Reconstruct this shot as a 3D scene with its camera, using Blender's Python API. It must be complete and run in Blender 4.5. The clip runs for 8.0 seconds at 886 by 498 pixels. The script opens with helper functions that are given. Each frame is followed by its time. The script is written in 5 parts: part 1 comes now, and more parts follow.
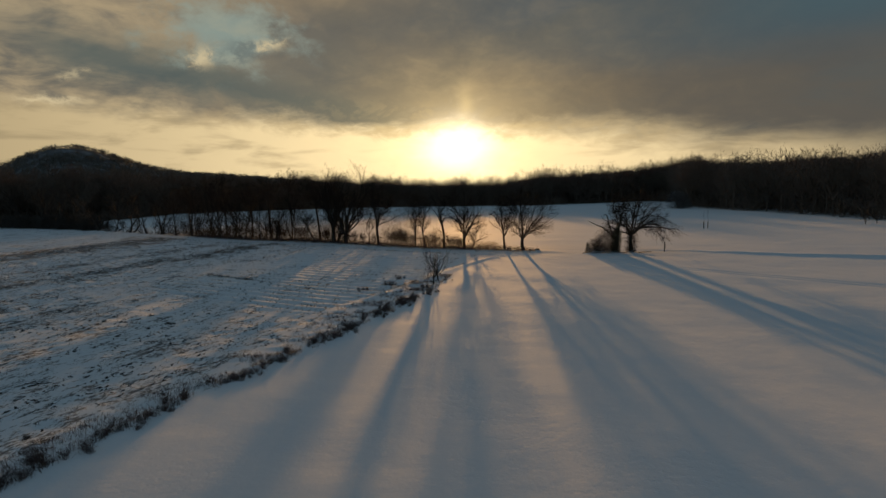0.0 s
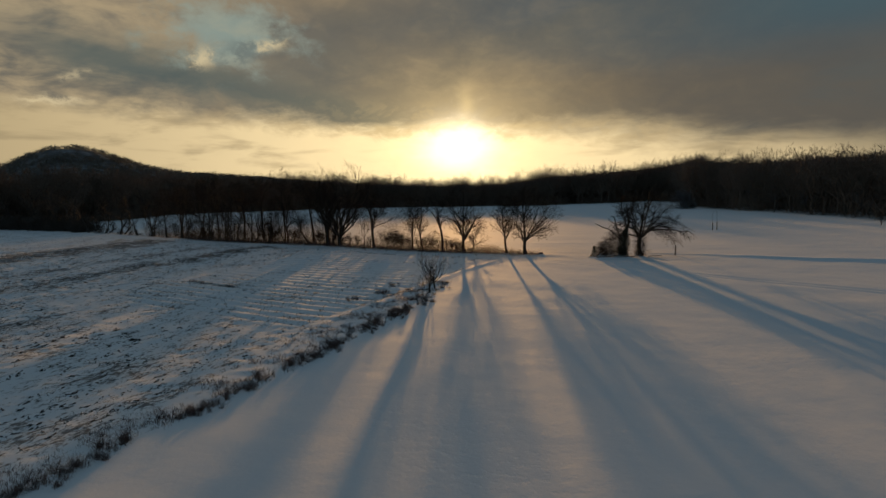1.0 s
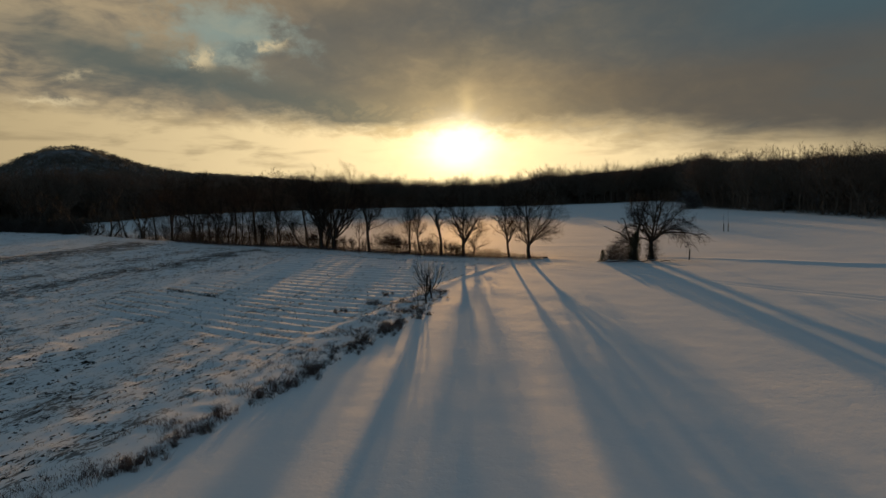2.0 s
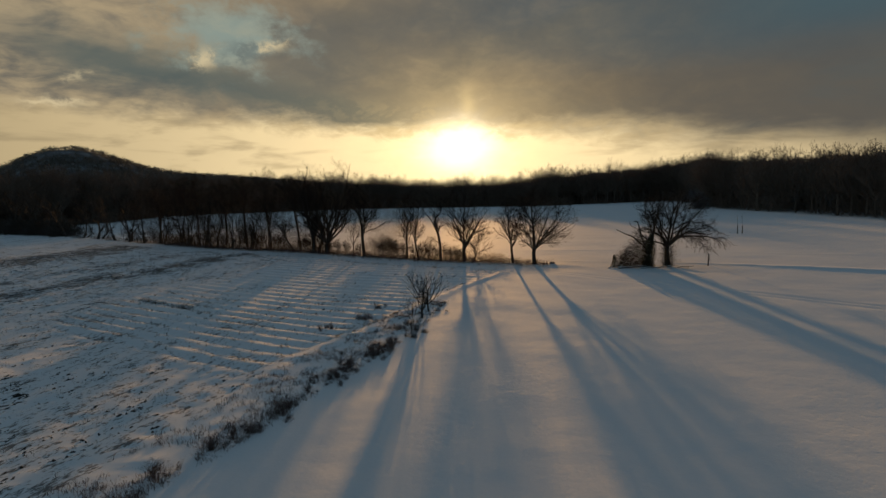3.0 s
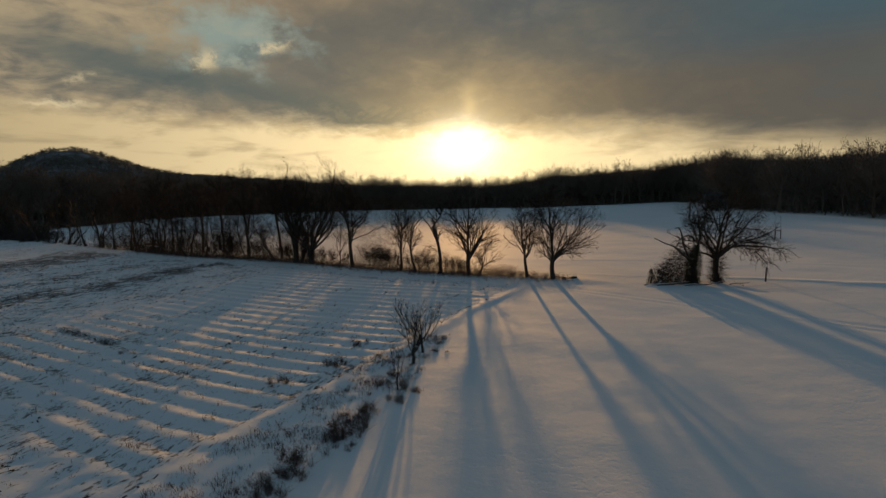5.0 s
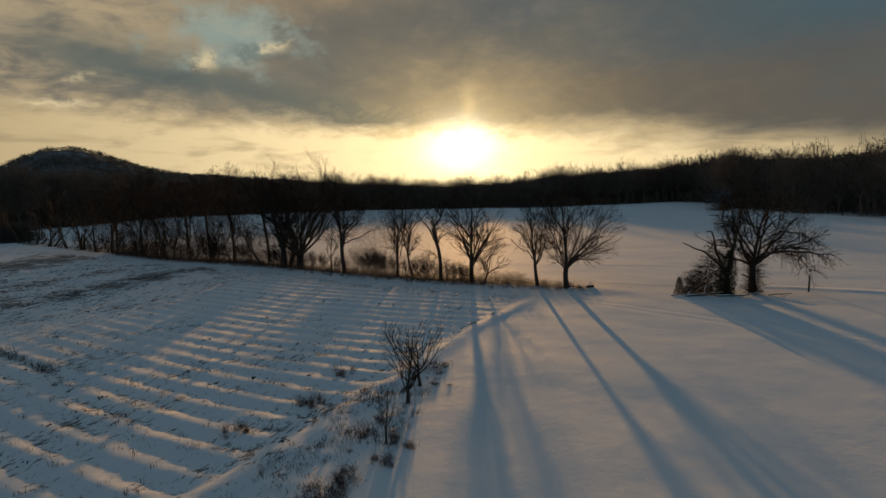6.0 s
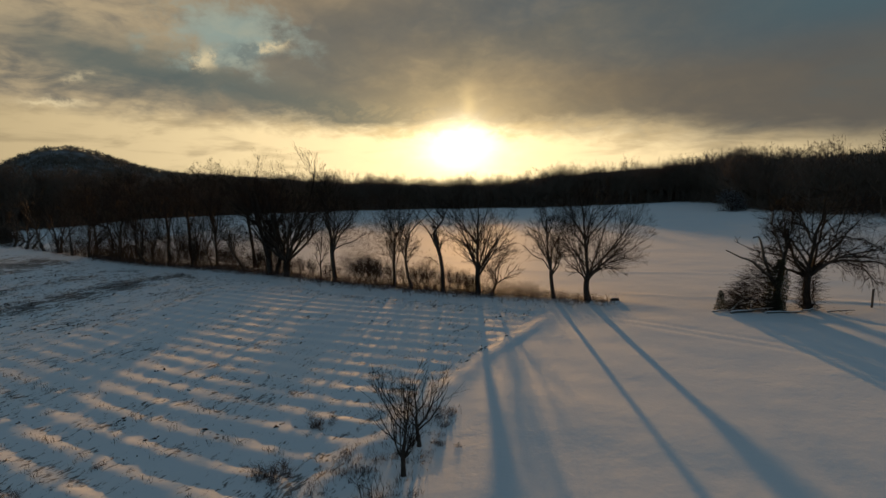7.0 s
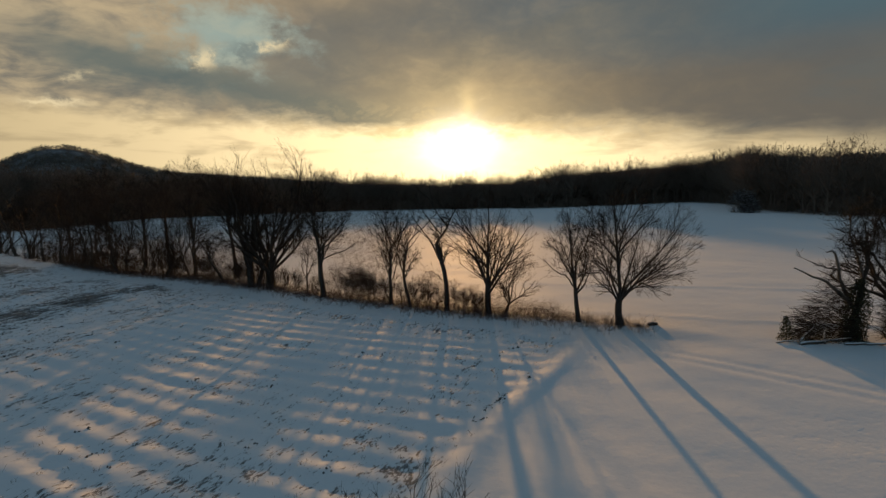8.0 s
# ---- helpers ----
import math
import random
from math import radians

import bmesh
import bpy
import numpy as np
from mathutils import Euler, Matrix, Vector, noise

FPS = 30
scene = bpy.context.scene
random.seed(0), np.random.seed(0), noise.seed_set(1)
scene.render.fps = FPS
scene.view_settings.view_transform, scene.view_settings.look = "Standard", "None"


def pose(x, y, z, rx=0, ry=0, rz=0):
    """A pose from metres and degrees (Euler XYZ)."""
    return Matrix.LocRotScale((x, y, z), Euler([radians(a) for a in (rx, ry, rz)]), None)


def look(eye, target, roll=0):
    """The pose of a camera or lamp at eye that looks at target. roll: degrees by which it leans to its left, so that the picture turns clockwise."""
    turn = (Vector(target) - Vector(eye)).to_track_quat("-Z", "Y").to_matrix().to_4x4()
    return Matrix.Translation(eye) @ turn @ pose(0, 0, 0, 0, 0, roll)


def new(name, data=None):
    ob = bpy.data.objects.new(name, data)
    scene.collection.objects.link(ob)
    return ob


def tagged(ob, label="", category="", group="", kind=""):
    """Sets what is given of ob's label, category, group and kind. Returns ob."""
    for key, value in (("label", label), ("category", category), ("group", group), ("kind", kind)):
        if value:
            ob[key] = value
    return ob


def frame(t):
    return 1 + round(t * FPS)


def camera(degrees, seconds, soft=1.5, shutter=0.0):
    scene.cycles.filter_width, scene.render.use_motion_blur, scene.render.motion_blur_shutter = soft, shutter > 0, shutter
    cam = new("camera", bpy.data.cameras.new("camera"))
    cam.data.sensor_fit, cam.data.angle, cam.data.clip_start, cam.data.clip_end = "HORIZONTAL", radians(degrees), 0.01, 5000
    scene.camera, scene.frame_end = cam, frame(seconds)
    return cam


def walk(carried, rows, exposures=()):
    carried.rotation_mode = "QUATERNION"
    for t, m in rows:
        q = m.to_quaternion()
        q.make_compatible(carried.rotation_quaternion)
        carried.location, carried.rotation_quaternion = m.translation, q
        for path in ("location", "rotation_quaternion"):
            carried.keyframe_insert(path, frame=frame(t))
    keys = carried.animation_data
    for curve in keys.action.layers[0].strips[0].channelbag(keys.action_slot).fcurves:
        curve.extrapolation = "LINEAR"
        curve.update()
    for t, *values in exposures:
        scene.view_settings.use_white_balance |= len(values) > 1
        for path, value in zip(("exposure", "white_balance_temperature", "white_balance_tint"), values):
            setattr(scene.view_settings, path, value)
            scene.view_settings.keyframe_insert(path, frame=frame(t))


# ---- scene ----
cam = camera(75.3, 8.0, soft=1.45)
METRES, EYE, TILT, LEAN, TURN = 50.25, 10.0, 0.0, 0.0, 0.0
ROWS = [
    (0.0, 0.0, 0.0, 0.0, -0.13, -5.62, 1.3),
    (0.5, 0.004, 0.046, 0.0008, -0.08, -5.62, 1.33),
    (1.0, 0.0087, 0.094, 0.0019, -0.05, -5.62, 1.37),
    (1.5, 0.0123, 0.1436, 0.0029, -0.01, -5.63, 1.43),
    (3.0, 0.0196, 0.3091, 0.0054, 0.11, -5.61, 1.55),
    (3.5, 0.0211, 0.3694, 0.0055, 0.17, -5.57, 1.59),
    (4.0, 0.0222, 0.4312, 0.0054, 0.23, -5.54, 1.6),
    (4.5, 0.0228, 0.494, 0.0052, 0.29, -5.51, 1.63),
    (6.0, 0.0202, 0.6935, 0.0034, 0.27, -5.55, 1.63),
    (6.5, 0.0173, 0.7645, 0.002, 0.23, -5.56, 1.61),
    (7.0, 0.0135, 0.8396, 0.0027, 0.2, -5.57, 1.6),
    (7.5, 0.0095, 0.9178, 0.0058, 0.17, -5.6, 1.58),
    (8.0, 0.0051, 0.9986, 0.0093, 0.14, -5.62, 1.56),
]
walk(cam, [(t, pose(0, 0, EYE, TILT, LEAN, TURN) @ pose(METRES * x, METRES * y, METRES * z, 90 + pitch, roll, yaw)) for t, x, y, z, yaw, pitch, roll in ROWS], exposures=[(0.0, 0.99), (4.5, 1.04), (6.5, 1.13), (7.5, 1.27), (8.0, 1.37)])

# ---- light ----
SUN_AZ, SUN_EL = 2.0, 4.95
world = bpy.data.worlds.new("dusk_sky")
scene.world = world
world.use_nodes = True
WN, WL = world.node_tree.nodes, world.node_tree.links
WN.clear()


class Graph:
    """Short notation for shader arithmetic."""

    def __init__(self, tree):
        self.tree = tree

    def put(self, socket, value):
        if isinstance(value, bpy.types.NodeSocket):
            self.tree.links.new(value, socket)
        elif isinstance(value, (tuple, list)) and len(value) == 3 and socket.type == "RGBA":
            socket.default_value = (*value, 1.0)
        else:
            socket.default_value = value

    def node(self, kind):
        return self.tree.nodes.new(kind)

    def m(self, op, a, b=0.0, c=0.0, clamp=False):
        n = self.node("ShaderNodeMath")
        n.operation, n.use_clamp = op, clamp
        for s, v in zip(n.inputs, (a, b, c)):
            self.put(s, v)
        return n.outputs[0]

    def ramp(self, x, lo, hi, a=0.0, b=1.0):
        n = self.node("ShaderNodeMapRange")
        n.interpolation_type = "SMOOTHSTEP"
        for s, v in zip(n.inputs, (x, lo, hi, a, b)):
            self.put(s, v)
        return n.outputs[0]

    def gauss(self, x, centre, width):
        d = self.m("DIVIDE", self.m("SUBTRACT", x, centre), width)
        return self.m("POWER", 2.71828, self.m("MULTIPLY", self.m("MULTIPLY", d, d), -1.0))

    def mix(self, f, a, b):
        n = self.node("ShaderNodeMix")
        n.data_type = "RGBA"
        for s, v in ((n.inputs[0], f), (n.inputs[6], a), (n.inputs[7], b)):
            self.put(s, v)
        return n.outputs[2]

    def plus(self, f, a, b):
        n = self.node("ShaderNodeMix")
        n.data_type, n.blend_type = "RGBA", "ADD"
        for s, v in ((n.inputs[0], f), (n.inputs[6], a), (n.inputs[7], b)):
            self.put(s, v)
        return n.outputs[2]

    def noise(self, vector, scale, detail=4.0, rough=0.5, distortion=0.0):
        n = self.node("ShaderNodeTexNoise")
        if vector is not None:
            self.put(n.inputs["Vector"], vector)
        for key, v in (("Scale", scale), ("Detail", detail), ("Roughness", rough), ("Distortion", distortion)):
            n.inputs[key].default_value = v
        return n.outputs[0]

    def attribute(self, name):
        n = self.node("ShaderNodeAttribute")
        n.attribute_name = name
        return n.outputs["Fac"]

    def vec(self, x, y, z=0.0):
        n = self.node("ShaderNodeCombineXYZ")
        for s, v in zip(n.inputs, (x, y, z)):
            self.put(s, v)
        return n.outputs[0]


def build_sky():
    g = Graph(world.node_tree)
    way = g.node("ShaderNodeSeparateXYZ")
    g.put(way.inputs[0], g.node("ShaderNodeTexCoord").outputs["Generated"])
    az = g.m("MULTIPLY", g.m("ARCTAN2", way.outputs[0], way.outputs[1]), 57.2958)
    el = g.m("MULTIPLY", g.m("ARCSINE", way.outputs[2]), 57.2958)
    # cloud noise, drawn out along the horizon
    big = g.noise(g.vec(g.m("MULTIPLY", az, 0.055), g.m("MULTIPLY", el, 0.16), 3.1), 1.0, 5, 0.55, 0.6)
    fine = g.noise(g.vec(g.m("MULTIPLY", az, 0.16), g.m("MULTIPLY", el, 0.5), 7.7), 1.0, 5, 0.6, 0.4)
    streak = g.noise(g.vec(g.m("MULTIPLY", az, 0.13), g.m("MULTIPLY", el, 0.62), 1.3), 1.0, 4, 0.55, 0.3)
    tuft = g.noise(g.vec(g.m("MULTIPLY", az, 0.42), g.m("MULTIPLY", el, 0.75), 4.6), 1.0, 6, 0.6, 0.4)
    warp = g.m("ADD", g.m("MULTIPLY", g.m("SUBTRACT", big, 0.5), g.ramp(az, 4.0, 14.0, 3.4, 2.0)), g.m("MULTIPLY", g.m("SUBTRACT", fine, 0.5), 2.2))
    warp = g.m("ADD", warp, g.m("MULTIPLY", g.m("SUBTRACT", tuft, 0.5), g.ramp(az, 4.0, 14.0, 2.0, 1.0)))
    # distance from the sun
    da = g.m("DIVIDE", g.m("SUBTRACT", az, SUN_AZ - 0.2), 1.4)
    de = g.m("SUBTRACT", el, 4.6)
    d2 = g.m("ADD", g.m("MULTIPLY", da, da), g.m("MULTIPLY", de, de))
    d2 = g.m("MULTIPLY", d2, g.m("ADD", 0.45, g.m("MULTIPLY", tuft, 1.1)))
    glow = lambda width: g.m("POWER", 2.71828, g.m("DIVIDE", d2, -width * width))
    # lit band under the cloud deck
    near = g.gauss(az, SUN_AZ, 33.0)
    band = g.mix(near, (0.33, 0.255, 0.14), (1.05, 0.82, 0.46))
    band = g.mix(g.m("MULTIPLY", g.m("MULTIPLY", g.ramp(streak, 0.46, 0.68), 0.6), g.ramp(g.m("ABSOLUTE", g.m("SUBTRACT", az, SUN_AZ)), 4.0, 20.0)), band, (0.29, 0.225, 0.13))
    # the deck
    cool = g.ramp(g.m("ADD", az, g.m("MULTIPLY", g.m("SUBTRACT", el, 9.0), 1.5)), -22.0, 22.0)
    deck = g.mix(cool, (0.245, 0.205, 0.147), (0.108, 0.098, 0.082))
    high = g.ramp(g.m("ADD", el, g.m("MULTIPLY", g.m("SUBTRACT", big, 0.5), 6.0)), 8.0, 15.0)
    deck = g.mix(g.m("MULTIPLY", high, cool), deck, (0.062, 0.086, 0.102))
    dark = g.ramp(big, 0.40, 0.62)
    deck = g.mix(g.m("MULTIPLY", dark, 0.6), deck, (0.088, 0.098, 0.095))
    west = g.ramp(az, -14.0, -32.0)
    lit = g.m("MULTIPLY", g.ramp(g.m("ADD", g.m("MULTIPLY", fine, 0.5), g.m("MULTIPLY", big, 0.5)), 0.58, 0.42), west)
    deck = g.mix(g.m("MULTIPLY", lit, 0.9), deck, (0.46, 0.355, 0.21))
    top = g.m("MULTIPLY", g.gauss(az, -14.0, 12.0), g.ramp(el, 15.0, 19.0))
    deck = g.mix(g.m("MULTIPLY", top, 0.75), deck, (0.26, 0.20, 0.125))
    soft = g.noise(g.vec(g.m("MULTIPLY", az, 0.13), g.m("MULTIPLY", el, 0.22), 5.4), 1.0, 5, 0.55, 0.3)
    deck = g.mix(g.m("MULTIPLY", g.ramp(soft, 0.42, 0.70), 0.25), deck, (0.072, 0.078, 0.080))
    deck = g.mix(g.m("MULTIPLY", g.m("MULTIPLY", g.ramp(soft, 0.52, 0.30), g.ramp(az, 22.0, -8.0)), 0.55), deck, (0.29, 0.225, 0.145))
    # a heavy grey-green bank crossing the west side, frayed at its edges
    lie = g.m("ADD", el, g.m("MULTIPLY", g.m("ADD", az, 22.0), 0.20))
    lie = g.m("ADD", lie, g.m("ADD", g.m("MULTIPLY", g.m("SUBTRACT", soft, 0.5), 3.5), g.m("MULTIPLY", g.m("SUBTRACT", tuft, 0.5), 2.2)))
    bank = g.m("MULTIPLY", g.gauss(lie, 10.6, 2.0), g.ramp(g.m("ABSOLUTE", g.m("ADD", az, 19.0)), 21.0, 11.0))
    deck = g.mix(g.m("MULTIPLY", bank, 0.85), deck, (0.074, 0.104, 0.104))
    teal = g.m("MULTIPLY", g.ramp(az, 18.0, 36.0), g.ramp(el, 10.0, 15.5))
    slate = g.m("MULTIPLY", g.gauss(g.m("ADD", az, g.m("MULTIPLY", g.m("SUBTRACT", soft, 0.5), 14.0)), -11.0, 5.5), g.gauss(g.m("ADD", el, g.m("MULTIPLY", g.m("SUBTRACT", tuft, 0.5), 5.0)), 12.2, 3.0))
    deck = g.mix(g.m("MULTIPLY", slate, 0.65), deck, (0.076, 0.095, 0.100))
    deck = g.mix(g.m("MULTIPLY", teal, 0.9), deck, (0.058, 0.100, 0.118))
    edge = g.m("SUBTRACT", g.m("SUBTRACT", 6.3, g.m("MULTIPLY", g.m("MINIMUM", az, 0.0), 0.05)), g.m("MULTIPLY", g.m("MAXIMUM", az, 0.0), 0.085))
    edge = g.m("ADD", edge, g.m("MULTIPLY", g.gauss(az, 15.0, 9.0), 0.85))
    over = g.ramp(g.m("SUBTRACT", g.m("ADD", el, warp), edge), g.ramp(az, 4.0, 16.0, -1.3, -2.2), g.ramp(az, 4.0, 16.0, 1.2, 1.8))
    front = g.ramp(g.m("ABSOLUTE", az), 75.0, 48.0)
    away = g.mix(g.ramp(big, 0.35, 0.65), (0.077, 0.122, 0.158), (0.056, 0.092, 0.124))
    cloud = g.mix(over, band, deck)
    fringe = g.m("MULTIPLY", g.m("MULTIPLY", over, g.m("SUBTRACT", 1.0, over)), g.m("MULTIPLY", g.ramp(tuft, 0.42, 0.62), g.gauss(az, SUN_AZ, 26.0)))
    cloud = g.mix(g.m("MULTIPLY", fringe, 2.6), cloud, (0.58, 0.43, 0.22))
    # lit folds on the underside near the sun
    fold = g.m("MULTIPLY", g.m("MULTIPLY", g.ramp(tuft, 0.50, 0.66), g.gauss(g.m("ADD", el, g.m("MULTIPLY", az, 0.05)), 7.6, 1.3)), g.gauss(az, -3.0, 11.0))
    cloud = g.mix(g.m("MULTIPLY", fold, 0.28), cloud, (0.50, 0.38, 0.20))
    cloud = g.mix(g.m("MULTIPLY", front, g.ramp(el, 40.0, 20.0)), away, cloud)
    # glow of the veiled sun
    cloud = g.plus(glow(11.0), cloud, (0.18, 0.115, 0.035))
    cloud = g.plus(glow(5.0), cloud, (0.38, 0.27, 0.11))
    cloud = g.plus(glow(2.3), cloud, (0.9, 0.82, 0.66))
    pillar = g.m("MULTIPLY", g.gauss(g.m("ADD", az, g.m("MULTIPLY", fine, 0.8)), 2.9, 0.75), g.gauss(el, 8.4, 1.5))
    cloud = g.plus(pillar, cloud, (0.22, 0.155, 0.06))
    # a gap in the deck where the clear sky shows
    puff = g.noise(g.vec(g.m("MULTIPLY", az, 0.36), g.m("MULTIPLY", el, 0.50), 2.2), 1.0, 6, 0.6, 0.2)
    gap = g.m("MULTIPLY", g.gauss(g.m("ADD", az, g.m("MULTIPLY", g.m("SUBTRACT", fine, 0.5), 6.0)), -19.4, 5.2), g.gauss(el, 14.3, 2.6))
    thin = g.ramp(g.m("ADD", gap, g.m("MULTIPLY", g.m("SUBTRACT", puff, 0.5), 1.7)), 0.08, 0.95)
    thin = g.m("MULTIPLY", thin, g.ramp(gap, 0.01, 0.15))
    cloud = g.mix(g.m("MULTIPLY", thin, 0.9), cloud, (0.29, 0.375, 0.335))
    bright = g.m("MULTIPLY", g.ramp(g.m("ADD", g.m("MULTIPLY", puff, 0.6), g.m("MULTIPLY", fine, 0.4)), 0.46, 0.68), g.ramp(gap, 0.08, 0.6))
    cloud = g.mix(g.m("MULTIPLY", bright, 0.3), cloud, (0.52, 0.46, 0.30))
    # lit rims of small clouds in the gap and along the western bank
    curl = g.noise(g.vec(g.m("MULTIPLY", az, 0.9), g.m("MULTIPLY", el, 1.1), 8.3), 1.0, 5, 0.6, 0.3)
    rag = g.m("ADD", g.m("MULTIPLY", g.m("SUBTRACT", tuft, 0.5), 3.0), g.m("MULTIPLY", g.m("SUBTRACT", curl, 0.5), 3.5))
    for rim_az, wide, rim_el, tall, much in ((-21.8, 0.8, 12.4, 0.8, 0.85), (-16.0, 1.2, 13.8, 0.4, 0.85), (-33.6, 2.4, 8.2, 0.3, 0.75), (-31.6, 0.6, 10.4, 0.35, 0.45)):
        rim = g.m("MULTIPLY", g.gauss(g.m("ADD", az, rag), rim_az, wide), g.gauss(g.m("ADD", el, g.m("MULTIPLY", rag, 0.4)), rim_el, tall))
        cloud = g.mix(g.m("MULTIPLY", rim, much), cloud, (0.70, 0.57, 0.34))
    shred = g.m("MULTIPLY", g.gauss(g.m("ADD", az, rag), -18.3, 1.5), g.gauss(g.m("ADD", el, rag), 13.2, 0.8))
    cloud = g.mix(g.m("MULTIPLY", shred, 0.75), cloud, (0.12, 0.155, 0.155))
    sky = g.node("ShaderNodeTexSky")
    sky.sky_type, sky.sun_disc = "NISHITA", False
    sky.sun_elevation, sky.sun_rotation = radians(SUN_EL), radians(SUN_AZ)
    clear = g.node("ShaderNodeBackground")
    g.put(clear.inputs[0], sky.outputs[0])
    clear.inputs[1].default_value = 0.014
    clouded = g.node("ShaderNodeBackground")
    g.put(clouded.inputs[0], cloud)
    clouded.inputs[1].default_value = 0.5
    both = g.node("ShaderNodeMixShader")
    g.put(both.inputs[0], g.m("MULTIPLY", thin, 0.25))
    g.put(both.inputs[1], clouded.outputs[0])
    g.put(both.inputs[2], clear.outputs[0])
    g.put(g.node("ShaderNodeOutputWorld").inputs[0], both.outputs[0])


build_sky()
SUN_WAY = Vector((math.sin(radians(SUN_AZ)) * math.cos(radians(SUN_EL)), math.cos(radians(SUN_AZ)) * math.cos(radians(SUN_EL)), math.sin(radians(SUN_EL))))
sun = new("sun", bpy.data.lights.new("sun", "SUN"))
sun.data.energy, sun.data.angle, sun.data.color = 2.08, radians(0.75), (1.0, 0.525, 0.172)
sun.matrix_world = look(SUN_WAY * 300, (0, 0, 0))


# ---- materials ----
def material(name, colours, scale=1.0, rough=0.8, bump=0.3, specular=0.3, fine=6.0):
    """Two-scale mottled surface: three colours over a coarse and a fine noise, with relief."""
    mat = bpy.data.materials.new(name)
    mat.use_nodes = True
    g = Graph(mat.node_tree)
    shader = mat.node_tree.nodes["Principled BSDF"]
    where = g.node("ShaderNodeTexCoord").outputs["Object"]
    coarse = g.noise(where, scale, 5, 0.6)
    grain = g.noise(where, scale * fine, 6, 0.65)
    colour = g.mix(g.ramp(coarse, 0.35, 0.65), colours[0], colours[1])
    colour = g.mix(g.ramp(grain, 0.45, 0.75), colour, colours[2])
    g.put(shader.inputs["Base Color"], colour)
    g.put(shader.inputs["Roughness"], g.ramp(grain, 0.2, 0.8, rough - 0.1, min(1.0, rough + 0.1)))
    shader.inputs["Specular IOR Level"].default_value = specular
    if bump:
        b = g.node("ShaderNodeBump")
        b.inputs["Strength"].default_value = bump
        b.inputs["Distance"].default_value = 0.03
        g.put(b.inputs["Height"], grain)
        g.put(shader.inputs["Normal"], b.outputs[0])
    return mat


BARK = material("bark", ((0.060, 0.050, 0.042), (0.085, 0.072, 0.062), (0.040, 0.033, 0.028)), 2.5, 0.9, 0.6, 0.08)
TWIG = material("twig", ((0.034, 0.026, 0.021), (0.048, 0.037, 0.029), (0.024, 0.018, 0.015)), 3.0, 0.95, 0, 0.03)
DEADWOOD = material("dead_wood", ((0.10, 0.085, 0.07), (0.14, 0.12, 0.10), (0.06, 0.05, 0.042)), 3.0, 0.9, 0.5)
IVY = material("ivy", ((0.03, 0.042, 0.02), (0.045, 0.055, 0.025), (0.06, 0.05, 0.03)), 2.0, 0.6, 0)
CEDAR = material("cedar_needles", ((0.03, 0.045, 0.022), (0.04, 0.05, 0.028), (0.06, 0.045, 0.03)), 3.0, 0.8, 0)
STRAW = material("dry_weeds", ((0.105, 0.076, 0.068), (0.145, 0.108, 0.097), (0.068, 0.050, 0.047)), 0.8, 0.85, 0)
STUBBLE = material("stubble", ((0.060, 0.045, 0.034), (0.095, 0.070, 0.050), (0.038, 0.029, 0.023)), 0.5, 0.9, 0, 0.05)
SOIL = material("frozen_soil", ((0.036, 0.030, 0.026), (0.055, 0.045, 0.038), (0.16, 0.16, 0.165)), 1.5, 0.95, 0, 0.05)
BRUSH = material("brush", ((0.070, 0.046, 0.034), (0.10, 0.068, 0.050), (0.042, 0.029, 0.022)), 0.6, 0.95, 0, 0.03)
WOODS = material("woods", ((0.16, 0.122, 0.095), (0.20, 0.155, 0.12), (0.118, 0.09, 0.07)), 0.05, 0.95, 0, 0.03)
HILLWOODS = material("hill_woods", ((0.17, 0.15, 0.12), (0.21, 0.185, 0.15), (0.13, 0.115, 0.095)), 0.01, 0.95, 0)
FLOOR = material("woodland_floor", ((0.08, 0.07, 0.06), (0.15, 0.15, 0.155), (0.28, 0.29, 0.305)), 0.01, 0.95, 0, 0.1, 4.0)
DUSTED = material("snow_dusted_twig", ((0.30, 0.305, 0.32), (0.45, 0.46, 0.48), (0.15, 0.145, 0.14)), 1.2, 0.9, 0)
SNOWLINED = material("snow_lined_bark", ((0.05, 0.047, 0.045), (0.20, 0.205, 0.215), (0.035, 0.03, 0.028)), 0.8, 0.9, 0)
POST = material("weathered_post", ((0.11, 0.09, 0.075), (0.15, 0.13, 0.11), (0.06, 0.05, 0.045)), 6.0, 0.9, 0.4)
SNOWCAP = material("snow_cap", ((0.78, 0.80, 0.83), (0.82, 0.83, 0.85), (0.75, 0.77, 0.81)), 3.0, 0.6, 0.2)


